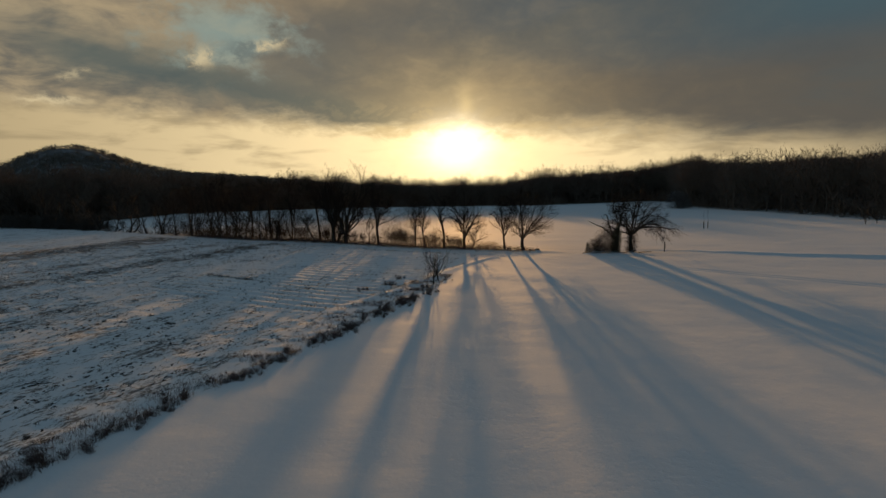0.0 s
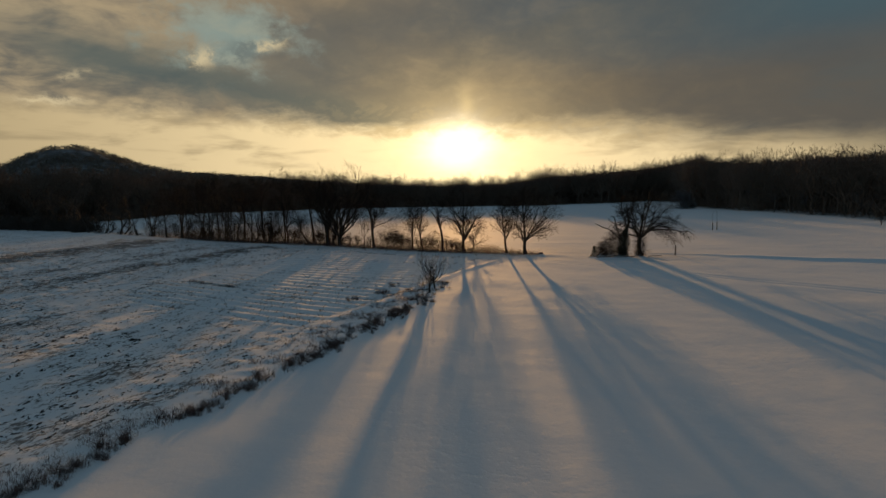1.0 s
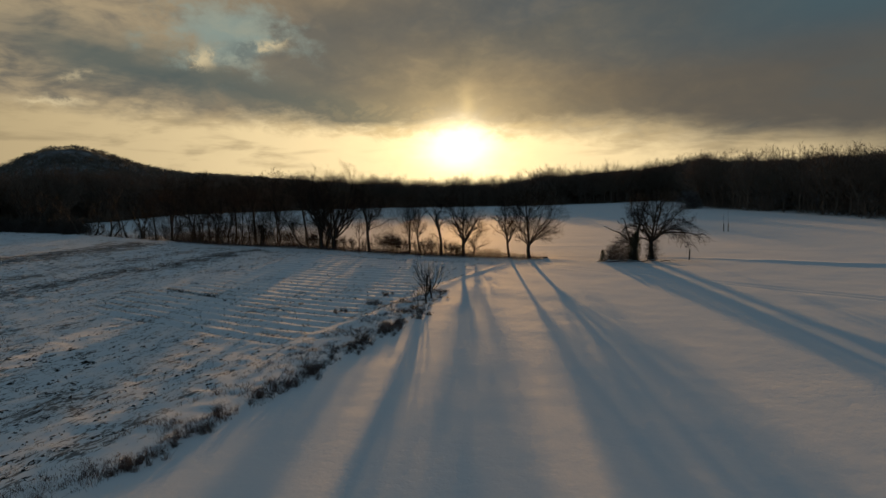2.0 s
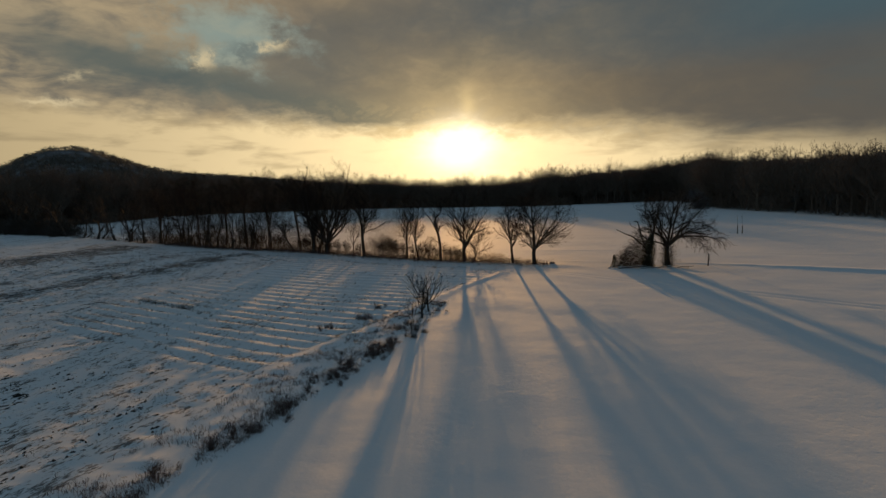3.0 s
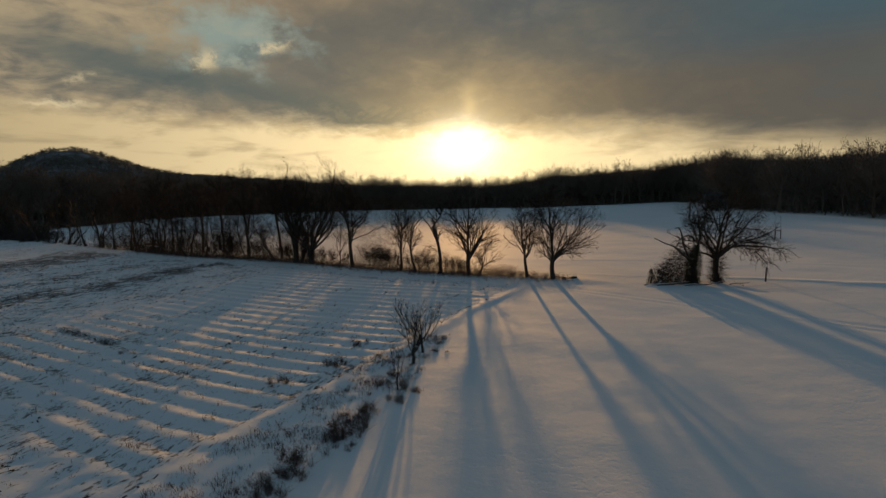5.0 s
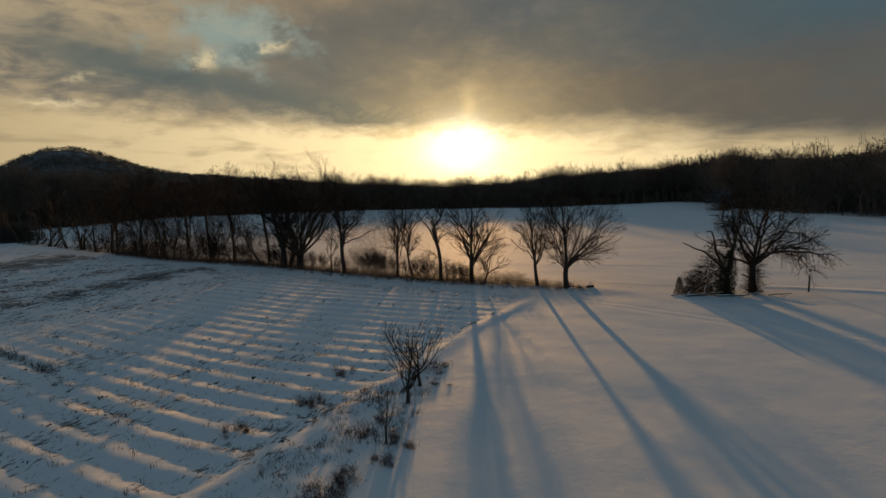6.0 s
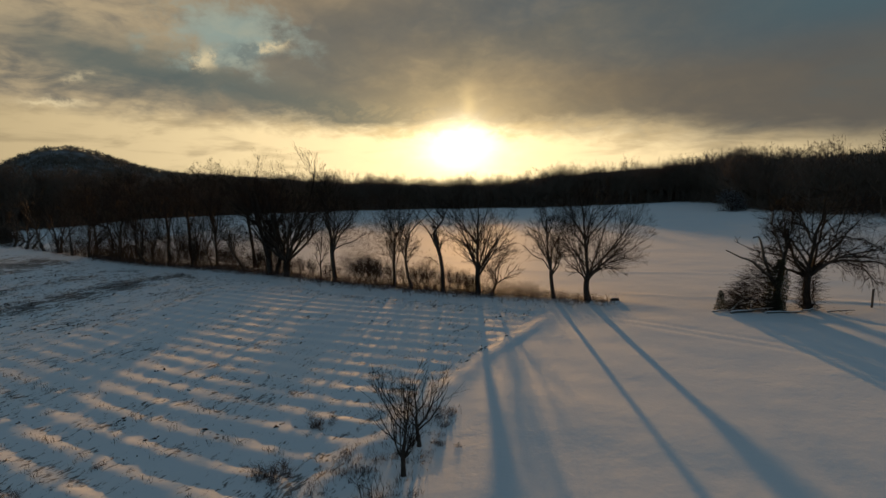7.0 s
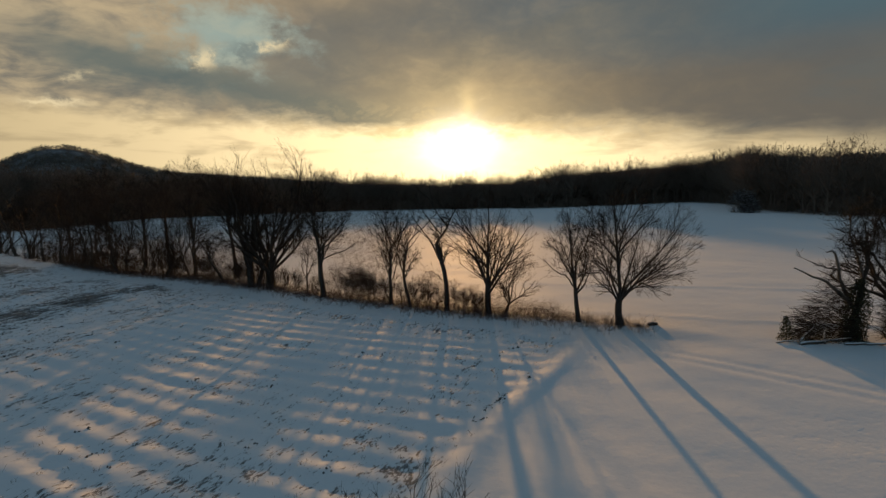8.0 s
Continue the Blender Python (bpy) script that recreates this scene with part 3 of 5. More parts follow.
# ---- trees ----
def grow(rng, H, rx, fork, r0, lean=(0.0, 0.0), offset=(0.0, 0.0), limbs=7, levels=4, spread=0.62, kids=(7, 6, 5), low=0.25, wiggle=0.16, upward=0.10, leader=True):
    """A bare broadleaf tree: strands by level, 0 the trunk. The crown fills an egg of height H - low * H and half width rx."""
    zc = H * (1 + low) / 2
    rz = H * (1 - low) / 2
    centre = Vector((offset[0] + lean[0] * 0.5, offset[1] + lean[1] * 0.5, zc))

    def reach(p, d):
        """Metres from p along d to the crown's surface."""
        q = Vector(((p.x - centre.x) / rx, (p.y - centre.y) / rx, (p.z - centre.z) / rz))
        e = Vector((d.x / rx, d.y / rx, d.z / rz))
        a, b, c = e.dot(e), 2 * q.dot(e), q.dot(q) - 1
        disc = b * b - 4 * a * c
        if disc <= 0:
            return 0.6
        return max((-b + math.sqrt(disc)) / (2 * a), 0.4)

    strands = {k: [] for k in range(levels + 1)}

    def shoot(p, d, length, r, level, steps, tip=0.3):
        pts, radii = [p.copy()], [r]
        q, e = p.copy(), d.copy()
        bend = wiggle if level < 2 else wiggle * 0.7
        for i in range(steps):
            e = e + Vector((rng.gauss(0, bend), rng.gauss(0, bend), rng.gauss(0, bend) + upward))
            e.normalize()
            q = q + e * (length / steps)
            pts.append(q.copy())
            radii.append(r * (1 - (1 - tip) * (i + 1) / steps))
        strands[level].append((pts, radii))
        return pts, radii

    top = Vector((lean[0], lean[1], fork))
    n = 5
    bow = Vector((rng.gauss(0, 0.035) * fork, rng.gauss(0, 0.035) * fork, 0))
    trunk = [top * (i / n) + bow * math.sin(math.pi * i / n) for i in range(n + 1)]
    trunk[0].z -= 0.25
    flare = [1.45, 1.08, 1.0, 0.96, 0.92, 0.85]
    strands[0].append((trunk, [r0 * f for f in flare]))
    first = []
    for i in range(limbs):
        a = i * 2.39996 + rng.uniform(-0.4, 0.4)
        out = spread * (0.25 + 0.95 * math.sqrt((i + 0.5) / limbs)) * rng.uniform(0.8, 1.15)
        d = Vector((math.cos(a) * out + lean[0] * 0.04, math.sin(a) * out, 1.0)).normalized()
        start = trunk[5].lerp(trunk[3], rng.uniform(0, 0.9) if i else 0)
        thin = 1.0
        if i == 0 and leader:
            d = Vector((rng.gauss(0, 0.08), rng.gauss(0, 0.08), 1.0)).normalized()
        elif leader and i % 5 in (2, 4):
            # higher limbs leave the leader
            pts = first[0][0]
            f = rng.uniform(0.4, 3.2)
            start = pts[int(f)].lerp(pts[int(f) + 1], f - int(f))
            d = Vector((math.cos(a) * spread * rng.uniform(0.5, 1.1), math.sin(a) * spread * rng.uniform(0.5, 1.1), 1.0)).normalized()
            thin = 0.7
        length = reach(start, d) * rng.uniform(0.85, 1.0)
        first.append(shoot(start, d, length, r0 * (0.6 if i == 0 and leader else thin * rng.uniform(1.2, 1.9) / math.sqrt(limbs + 1)), 1, 7, 0.14))
    todo = [(pts, radii, 1) for pts, radii in first]
    while todo:
        pts, radii, level = todo.pop()
        if level >= levels:
            continue
        count = kids[min(level - 1, len(kids) - 1)]
        for k in range(count):
            f = rng.uniform(0.18, 0.98) * (len(pts) - 1)
            i = min(int(f), len(pts) - 2)
            start = pts[i].lerp(pts[i + 1], f - i)
            axis = (pts[i + 1] - pts[i]).normalized()
            side = Vector((rng.gauss(0, 1), rng.gauss(0, 1), rng.gauss(0.15, 0.8)))
            side = (side - axis * side.dot(axis)).normalized()
            d = (axis * rng.uniform(0.7, 1.2) + side * rng.uniform(0.5, 1.0)).normalized()
            whole = (pts[-1] - pts[0]).length
            length = min(reach(start, d) * 1.02, whole * rng.uniform(0.35, 0.65))
            r = max(radii[i] * (rng.uniform(0.38, 0.56) if level == 1 else rng.uniform(0.32, 0.5)), 0.006)
            steps = 4 if level == 1 else 3 if level == 2 else 2
            p2, r2 = shoot(start, d, length, r, level + 1, steps, 0.3)
            todo.append((p2, r2, level + 1))
    return strands


SIDES = {0: 10, 1: 7, 2: 4, 3: 3, 4: 3, 5: 3}


def slivers(rng, strands, wide=1.0):
    """The finest twigs, one tapering sliver each."""
    v = np.empty((len(strands), 3, 3))
    for i, (pts, radii) in enumerate(strands):
        a, b = pts[0], pts[-1]
        s = (b - a).cross(Vector((rng.gauss(0, 1), rng.gauss(0, 1), rng.gauss(0, 1)))).normalized() * radii[0] * wide
        v[i] = a - s, a + s, b
    return v.reshape(-1, 3), np.arange(len(strands) * 3).reshape(-1, 3)


def joined(strand_sets, rng, fine=4, wide=1.0):
    """Verts and triangles of several levels together; from level fine on the twigs are slivers."""
    vs, fs, base = [], [], 0
    for level, strands in strand_sets:
        if level >= fine:
            v, f = slivers(rng, strands, wide)
        else:
            if level == 3:
                strands = [((pts[0], pts[-1]), (radii[0], radii[-1])) for pts, radii in strands]
            if level == 2 and fine == 3:
                strands = [(pts[::2], radii[::2]) for pts, radii in strands]
            v, f = tubes(strands, SIDES[level] if fine > 3 else 3)
            f = np.concatenate([f[:, (0, 1, 2)], f[:, (0, 2, 3)]])
        vs.append(v), fs.append(f + base)
        base += len(v)
    return np.concatenate(vs), np.concatenate(fs)


def bare_tree(x, y, seed, label, H=9.0, rx=3.5, fork=2.4, r0=0.22, group="hedgerow trees", stems=1, gap=0.6, bark=BARK, name="tree", arms=(), fine=4, twig=TWIG, wide=1.0, **form):
    """A leafless tree of one or more stems: trunk, limbs and a crown of branches and twigs."""
    rng = random.Random(seed)
    root = new(name)
    root.location = (x, y, height_at(x, y))
    tagged(root, label, "tree" if name == "tree" else "shrub", group)
    twigs = {2: [], 3: [], 4: [], 5: []}
    for s in range(stems):
        here = Vector((0, 0, 0)) if s == 0 else Vector((rng.uniform(-gap, gap), rng.uniform(-gap, gap) * 0.6, 0))
        kw = dict(form)
        if s:
            kw["lean"] = (here.x * 1.6, here.y)
        strands = grow(rng, H * (1 if s == 0 else rng.uniform(0.75, 0.95)), rx, fork * rng.uniform(0.8, 1.1), r0 * (1 if s == 0 else rng.uniform(0.6, 0.85)), **kw)
        for level in strands:
            strands[level] = [([p + here for p in pts], radii) for pts, radii in strands[level]]
        v, f = tubes(strands[0], SIDES[0])
        part_of("trunk", mesh_of("trunk", v, f, bark), root)
        for limb in strands[1]:
            v, f = tubes([limb], SIDES[1] if fine > 3 else 4)
            part_of("limb", mesh_of("limb", v, f, bark), root)
        for level in range(2, 6):
            twigs[level] += strands.get(level, [])
    for pts, r in arms:
        arm = strand(pts, r, 0.02, 9, rng, 0.04)
        v, f = tubes([arm], 6)
        part_of("limb", mesh_of("limb", v, f, bark), root)
        twigs[3] += side_twigs(rng, arm[0], 14, 1.2, 0.012)
    v, f = joined([(k, t) for k, t in twigs.items() if t], rng, fine, wide)
    part_of("crown", mesh_of("crown", v, f, twig), root, "bare branches and fine twigs")
    return root


# the row along the field's edge, from its open end inwards
bare_tree(12.8, 91.3, 11, "spreading bare tree with a vase-shaped crown at the hedgerow's end", H=10.4, rx=4.6, fork=2.4, r0=0.25, offset=(0.9, 0), limbs=24, spread=1.3, kids=(10, 7, 6), low=0.12, upward=0.0, wiggle=0.055)
bare_tree(10.1, 92.6, 12, "slender bare tree with a leaning forked trunk in the hedgerow", H=9.4, rx=2.5, fork=2.6, r0=0.17, lean=(-0.25, 0), limbs=11, spread=0.7, kids=(9, 7, 6), low=0.1, upward=0.02, wiggle=0.13, arms=((((-0.2, 0, 2.5), (-1.0, 0, 3.6), (-1.9, 0.1, 3.9), (-2.6, 0.1, 4.8)), 0.07),))
bare_tree(3.6, 96.4, 13, "bare tree with a broad fan of branches in the hedgerow", H=10.4, rx=4.0, fork=2.6, r0=0.25, limbs=12, spread=0.95, kids=(9, 7, 6), low=0.2, upward=0.02, wiggle=0.07)
bare_tree(4.9, 95.9, 14, "small arching bare tree under a larger one", H=4.7, rx=2.1, fork=1.2, r0=0.12, lean=(0.4, 0), offset=(0.9, 0), limbs=8, spread=0.9, kids=(8, 6, 5), upward=0.0)
bare_tree(0.2, 97.9, 15, "tall leaning bare tree with short side branches", H=11.4, rx=1.9, fork=5.2, r0=0.19, lean=(-0.75, 0), offset=(-0.9, 0), limbs=10, spread=0.75, kids=(7, 6, 5), low=0.2, upward=0.02, arms=((((-0.3, 0, 2.6), (-1.1, 0, 3.4), (-1.7, 0, 3.3)), 0.05), (((-0.5, 0, 4.0), (0.4, 0, 5.0), (0.9, 0, 5.2)), 0.05)))
bare_tree(-2.9, 100.0, 16, "thin leaning bare tree in the hedgerow", H=10.4, rx=2.0, fork=3.2, r0=0.14, lean=(-0.6, 0), offset=(-0.5, 0), limbs=11, spread=0.6, kids=(9, 6, 5), low=0.15, upward=0.02)
bare_tree(-4.9, 101.6, 17, "thin upright bare tree in the hedgerow", H=10.6, rx=2.3, fork=3.0, r0=0.15, limbs=12, spread=0.6, kids=(9, 6, 5), low=0.15, upward=0.02)
bare_tree(-11.9, 106.2, 18, "tall straight bare tree with one long low branch", H=13.2, rx=3.0, fork=5.2, r0=0.24, lean=(-0.25, 0), limbs=14, spread=0.7, kids=(10, 8, 6), low=0.25, upward=0.02, wide=1.2, arms=((((0, 0, 3.6), (1.2, 0, 4.2), (2.6, 0, 4.6), (3.6, 0, 5.5)), 0.08),))
bare_tree(-13.8, 107.4, 19, "young bare tree beside a taller one", H=6.2, rx=1.3, fork=2.2, r0=0.09, limbs=6, spread=0.5, kids=(7, 5, 4))
bare_tree(-19.0, 112.4, 20, "tall old bare tree with many spreading stems", H=16.4, rx=7.0, fork=1.9, r0=0.42, offset=(-0.4, 0), limbs=15, spread=1.25, leader=False, kids=(9, 7, 6), low=0.2, upward=0.07, wiggle=0.06, wide=1.3)
bare_tree(-21.5, 113.6, 21, "tall bare tree with two dark stems", H=16.0, rx=4.6, fork=3.6, r0=0.38, offset=(-1.0, 0), limbs=8, spread=0.7, leader=False, kids=(7, 6, 5), stems=2, gap=1.0, upward=0.03, wiggle=0.12, wide=1.2)
bare_tree(-26.0, 117.4, 22, "leaning bare tree bent over the hedgerow", H=6.4, rx=2.8, fork=2.6, r0=0.15, lean=(-1.7, 0), offset=(-0.6, 0), limbs=8, spread=0.8, kids=(8, 6, 5), upward=0.02)
bare_tree(-31.6, 122.0, 23, "slim bare tree with two stems", H=10.5, rx=2.6, fork=2.8, r0=0.17, limbs=8, spread=0.5, kids=(8, 7, 5), stems=2, gap=0.7, upward=0.03)
for i, (x, H, rx, r0) in enumerate(((-36.0, 7.5, 2.4, 0.24), (-40.5, 11.0, 2.9, 0.20), (-44.5, 12.0, 3.4, 0.22), (-47.8, 12.0, 3.5, 0.25), (-52.6, 12.5, 3.4, 0.24), (-57.2, 12.5, 3.6, 0.26), (-62.5, 13.0, 3.8, 0.28), (-68.5, 13.0, 3.8, 0.26), (-75.0, 13.5, 4.0, 0.3), (-82.0, 14.0, 4.2, 0.28), (-90.0, 14.0, 4.4, 0.3), (-99.0, 14.5, 4.6, 0.3), (-108.0, 15.0, 4.8, 0.3), (-118.0, 15.5, 5.0, 0.3), (-130.0, 16.0, 5.4, 0.3), (-143.0, 17.0, 5.6, 0.3), (-155.0, 18.0, 5.8, 0.3))):
    rng = random.Random(90 + i)
    bare_tree(x, float(hedge_y(x)) + rng.uniform(-0.8, 0.8), 60 + i, "dark bare tree in a dense stretch of hedgerow", H=H * 1.15, rx=rx, fork=rng.uniform(1.0, 2.4), r0=r0, lean=(rng.uniform(-0.9, 0.9), 0), limbs=10, spread=rng.uniform(0.9, 1.25), kids=(8, 7, 5) if x > -75 else (7, 6, 4), low=0.2, stems=2 if x > -60 else rng.choice((1, 2)), gap=1.1, wide=1.2, upward=0.02, fine=3)
# a second, staggered line behind the dense stretch, added so its high crowns shade the beds
for i in range(7):
    rng = random.Random(140 + i)
    x = -26.5 - 6.6 * i + rng.uniform(-1.2, 1.2)
    bare_tree(x, float(hedge_y(x)) + rng.uniform(3.0, 7.0), 150 + i, "tall bare tree added behind the hedgerow to shade the beds", H=rng.uniform(13.5, 16.0), rx=rng.uniform(3.4, 4.4), fork=rng.uniform(6.5, 8.0), r0=rng.uniform(0.15, 0.22), lean=(rng.uniform(-0.7, 0.7), 0), limbs=11, spread=0.9, kids=(9, 7, 5), low=0.5, upward=0.02, wide=2.0, fine=3)


# ---- the lone group in the open field ----
def field_tree():
    """The spreading tree with a long low limb."""
    rng = random.Random(301)
    root = bare_tree(28.3, 85.8, 302, "old spreading bare tree with a long drooping limb", H=10.0, rx=4.7, fork=3.0, r0=0.27, offset=(1.1, 0), limbs=12, spread=1.2, kids=(10, 8, 6), low=0.24, upward=0.0, wiggle=0.22, wide=0.95, group="trees in the open field")
    limb = strand([(0.3, 0, 2.9), (1.6, -0.3, 3.7), (3.6, -0.6, 3.75), (5.4, -0.5, 3.4), (6.8, -0.4, 3.3)], 0.13, 0.03, 12, rng, 0.05)
    v, f = tubes([limb], 7)
    low = part_of("limb", mesh_of("limb", v, f, BARK), root, "long low limb")
    v, f = tubes(side_twigs(rng, limb[0], 60, 1.5, 0.018, 0.5), 3)
    part_of("branch", mesh_of("branch", v, f, TWIG), low, "drooping twigs of the low limb")
    for pts in (((0.8, 0, 4.6), (2.6, 0.4, 5.6), (4.6, 0.3, 5.2), (6.0, 0.2, 4.2)), ((0.6, 0, 4.0), (2.2, 0.9, 4.7), (4.2, 1.3, 4.1), (5.4, 1.2, 2.9)), ((0.4, 0, 3.4), (1.8, -1.0, 3.9), (3.4, -1.3, 3.2), (4.4, -1.3, 1.9)), ((-0.2, 0, 3.2), (-1.6, 0.5, 4.4), (-2.8, 0.5, 4.9), (-3.6, 0.5, 4.4)), ((0.2, 0, 2.8), (-0.9, 0.1, 4.8), (-1.9, 0.2, 6.2), (-2.2, 0.3, 8.3)), ((0.3, 0, 3.0), (0.7, 0.1, 5.0), (1.2, 0.2, 7.0), (1.1, 0.2, 9.0)), ((0.4, 0, 3.0), (2.0, 0.2, 4.7), (3.4, 0.3, 6.0), (4.7, 0.3, 7.2))):
        bough = strand(pts, 0.115 if pts[-1][2] > 7 else 0.07, 0.02, 10, rng, 0.07)
        v, f = tubes([bough], 6)
        arm = part_of("limb", mesh_of("limb", v, f, BARK), root)
        v, f = tubes(side_twigs(rng, bough[0], 70, 1.3, 0.014, 0.45), 3)
        part_of("branch", mesh_of("branch", v, f, TWIG), arm, "drooping outer twigs")
    skirt = []
    for _ in range(900):
        a, z = rng.uniform(0, 6.28), 3.6 * rng.random() ** 1.3
        p = Vector((math.cos(a) * 0.3, math.sin(a) * 0.3, z))
        e = p + Vector((math.cos(a) + rng.gauss(0, 0.4), math.sin(a) + rng.gauss(0, 0.4), rng.uniform(-0.5, 1.1))) * rng.uniform(0.2, 0.95)
        skirt.append(([p, p.lerp(e, 0.5) + Vector((0, 0, 0.08)), e], [0.012, 0.009, 0.005]))
    v, f = tubes(skirt, 3)
    part_of("sucker", mesh_of("sucker", v, f, TWIG), root, "short shoots round the trunk")


def ivy_tree():
    """A broken trunk wrapped in ivy with two bare dead limbs."""
    rng = random.Random(311)
    root = new("tree")
    x, y = 25.9, 86.0
    root.location = (x, y, height_at(x, y))
    tagged(root, "broken ivy-wrapped tree with two bare dead limbs", "tree", "trees in the open field")
    trunk = strand([(0, 0, -0.25), (0.1, 0, 1.2), (0.35, 0, 2.8), (0.75, 0, 4.4), (0.65, 0, 5.6), (0.75, 0, 7.0)], 0.28, 0.03, 12, rng, 0.06)
    v, f = tubes([trunk], 10)
    part_of("trunk", mesh_of("trunk", v, f, BARK), root)
    for pts, r in ((((0.1, 0, 2.0), (-0.7, -0.1, 2.7), (-1.6, -0.2, 3.6), (-2.8, -0.3, 4.2), (-4.0, -0.3, 4.75)), 0.15),
                   (((-0.2, 0.1, 2.2), (-0.6, 0.1, 3.2), (-0.9, 0.1, 4.3), (-1.05, 0.1, 5.4), (-1.35, 0.1, 5.75), (-1.75, 0.1, 5.6)), 0.14),
                   (((0.5, 0, 4.0), (0.2, 0.2, 5.4), (-0.3, 0.2, 6.6), (-0.2, 0.3, 8.0)), 0.10),
                   (((0.6, 0, 4.6), (1.2, 0.2, 5.8), (1.5, 0.3, 7.6)), 0.09)):
        limb = strand(pts, r, 0.035, 9, rng, 0.05)
        v, f = tubes([limb], 7)
        arm = part_of("limb", mesh_of("limb", v, f, DEADWOOD), root, "bare dead limb" if r > 0.12 else "")
        if r < 0.12:
            v, f = tubes(side_twigs(rng, limb[0], 110, 1.5, 0.014), 3)
            part_of("branch", mesh_of("branch", v, f, TWIG), arm)
    places = []
    for _ in range(5200):
        z = 3.9 * rng.random() ** 1.2
        a = rng.uniform(0, 6.283)
        r = float(np.interp(z, (0, 1.5, 2.9, 3.4, 5.6), (0.6, 0.8, 0.66, 0.26, 0.1))) * rng.uniform(0.4, 1.2)
        cx = float(np.interp(z, (0, 1.2, 2.8, 4.4, 6.2), (0, 0.05, 0.2, 0.55, 0.75)))
        places.append((cx + math.cos(a) * r, math.sin(a) * r, z))
    v, f = blades(rng, places, 0.17, 0.055, 0.6, -0.1)
    part_of("ivy", mesh_of("ivy", v, f, IVY, False), root, "dark evergreen ivy")
    tang = []
    for _ in range(1900):
        p = Vector((rng.uniform(-3.1, 0.6), rng.uniform(-1.0, 1.0), 0))
        p.z = rng.random() ** 1.3 * np.interp(p.x, (-3.1, -0.8, 0.6), (1.3, 3.9, 3.6))
        d = Vector((-1, rng.gauss(0, 0.3), rng.gauss(0.10, 0.4))).normalized()
        L = rng.uniform(0.4, 1.4)
        tang.append(([p, p + d * L * 0.5 + Vector((0, 0, 0.05)), p + d * L], [0.011, 0.008, 0.004]))
    v, f = tubes(tang, 3)
    part_of("bramble", mesh_of("bramble", v, f, TWIG), root, "tangle of thin side shoots")


def fallen_branch(x, y, turn, length, r, seed, rise=0.2):
    rng = random.Random(seed)
    root = new("fallen_branch")
    root.location = (x, y, height_at(x, y) + r * 0.6)
    root.rotation_euler = (0, 0, radians(turn))
    tagged(root, "fallen grey branch lying in the snow", "branch", "fallen branches")
    s = strand([(0, 0, 0), (length * 0.35, 0.1, rise * 0.5), (length * 0.7, -0.06, rise * 0.8), (length, 0.05, rise)], r, r * 0.4, 8, rng, 0.02)
    forks = [(pts, radii) for pts, radii in side_twigs(rng, s[0], 6, 0.7, 0.014)]
    v, f = tubes([s] + forks, 6)
    stem = part_of("stem", mesh_of("stem", v, f, DEADWOOD), root)
    top = [p + Vector((0, 0, q * 0.75)) for p, q in zip(*s)]
    v, f = tubes([(top, [q * 0.75 for q in s[1]])], 6)
    part_of("snow_cap", mesh_of("snow_cap", v, f, SNOWCAP), stem, "thin line of snow")


def small_cedar(x, y, H, seed):
    rng = random.Random(seed)
    root = new("cedar")
    root.location = (x, y, height_at(x, y))
    tagged(root, "small dark evergreen cedar growing out of the snow", "tree")
    v, f = tubes([strand([(0, 0, -0.1), (0.02, 0, H * 0.5), (0, 0, H)], 0.05, 0.01, 5)], 6)
    part_of("trunk", mesh_of("trunk", v, f, BARK), root)
    places = []
    for _ in range(900):
        z = H * rng.random() ** 1.2
        r = 0.34 * H * (1 - z / H) ** 0.7 * rng.uniform(0.3, 1.1) + 0.03
        a = rng.uniform(0, 6.283)
        places.append((math.cos(a) * r, math.sin(a) * r, z))
    v, f = blades(rng, places, 0.16, 0.05, 0.2, 0.5)
    part_of("foliage", mesh_of("foliage", v, f, CEDAR, False), root)


field_tree()
ivy_tree()
small_cedar(21.9, 86.3, 1.5, 5)
for k, (x, y, turn, L, r, rise) in enumerate(((22.0, 85.0, 8, 3.6, 0.10, 0.15), (22.3, 85.5, 28, 3.2, 0.09, 1.1), (24.6, 84.8, -12, 2.6, 0.08, 0.1), (26.6, 84.5, 10, 2.2, 0.06, 0.25), (29.0, 84.6, -20, 1.8, 0.05, 0.2), (23.6, 85.1, 55, 2.2, 0.07, 1.2), (20.9, 85.6, -8, 1.6, 0.05, 0.15))):
    fallen_branch(x, y, turn, L, r, 400 + k, rise)


def post(x, y, H, r, lean, label):
    root = new("fence_post")
    root.location = (x, y, height_at(x, y))
    root.rotation_euler = (0, radians(lean), 0)
    tagged(root, label, "post")
    bm = bmesh.new()
    bmesh.ops.create_cone(bm, cap_ends=True, segments=9, radius1=r, radius2=r * 0.88, depth=H + 0.3, matrix=Matrix.Translation((0, 0, H / 2 - 0.15)))
    bmesh.ops.bevel(bm, geom=[e for e in bm.edges if e.verts[0].co.z > H * 0.9 and e.verts[1].co.z > H * 0.9], offset=r * 0.25, segments=1, affect="EDGES")
    me = bpy.data.meshes.new("shaft")
    bm.to_mesh(me), bm.free()
    me.materials.append(POST)
    shaft = part_of("shaft", me, root)
    bm = bmesh.new()
    bmesh.ops.create_uvsphere(bm, u_segments=8, v_segments=5, radius=r * 0.9, matrix=Matrix.Translation((0, 0, H)) @ Matrix.Diagonal((1, 1, 0.5, 1)))
    me = bpy.data.meshes.new("snow_cap")
    bm.to_mesh(me), bm.free()
    me.materials.append(SNOWCAP)
    part_of("snow_cap", me, shaft, "small cap of snow")


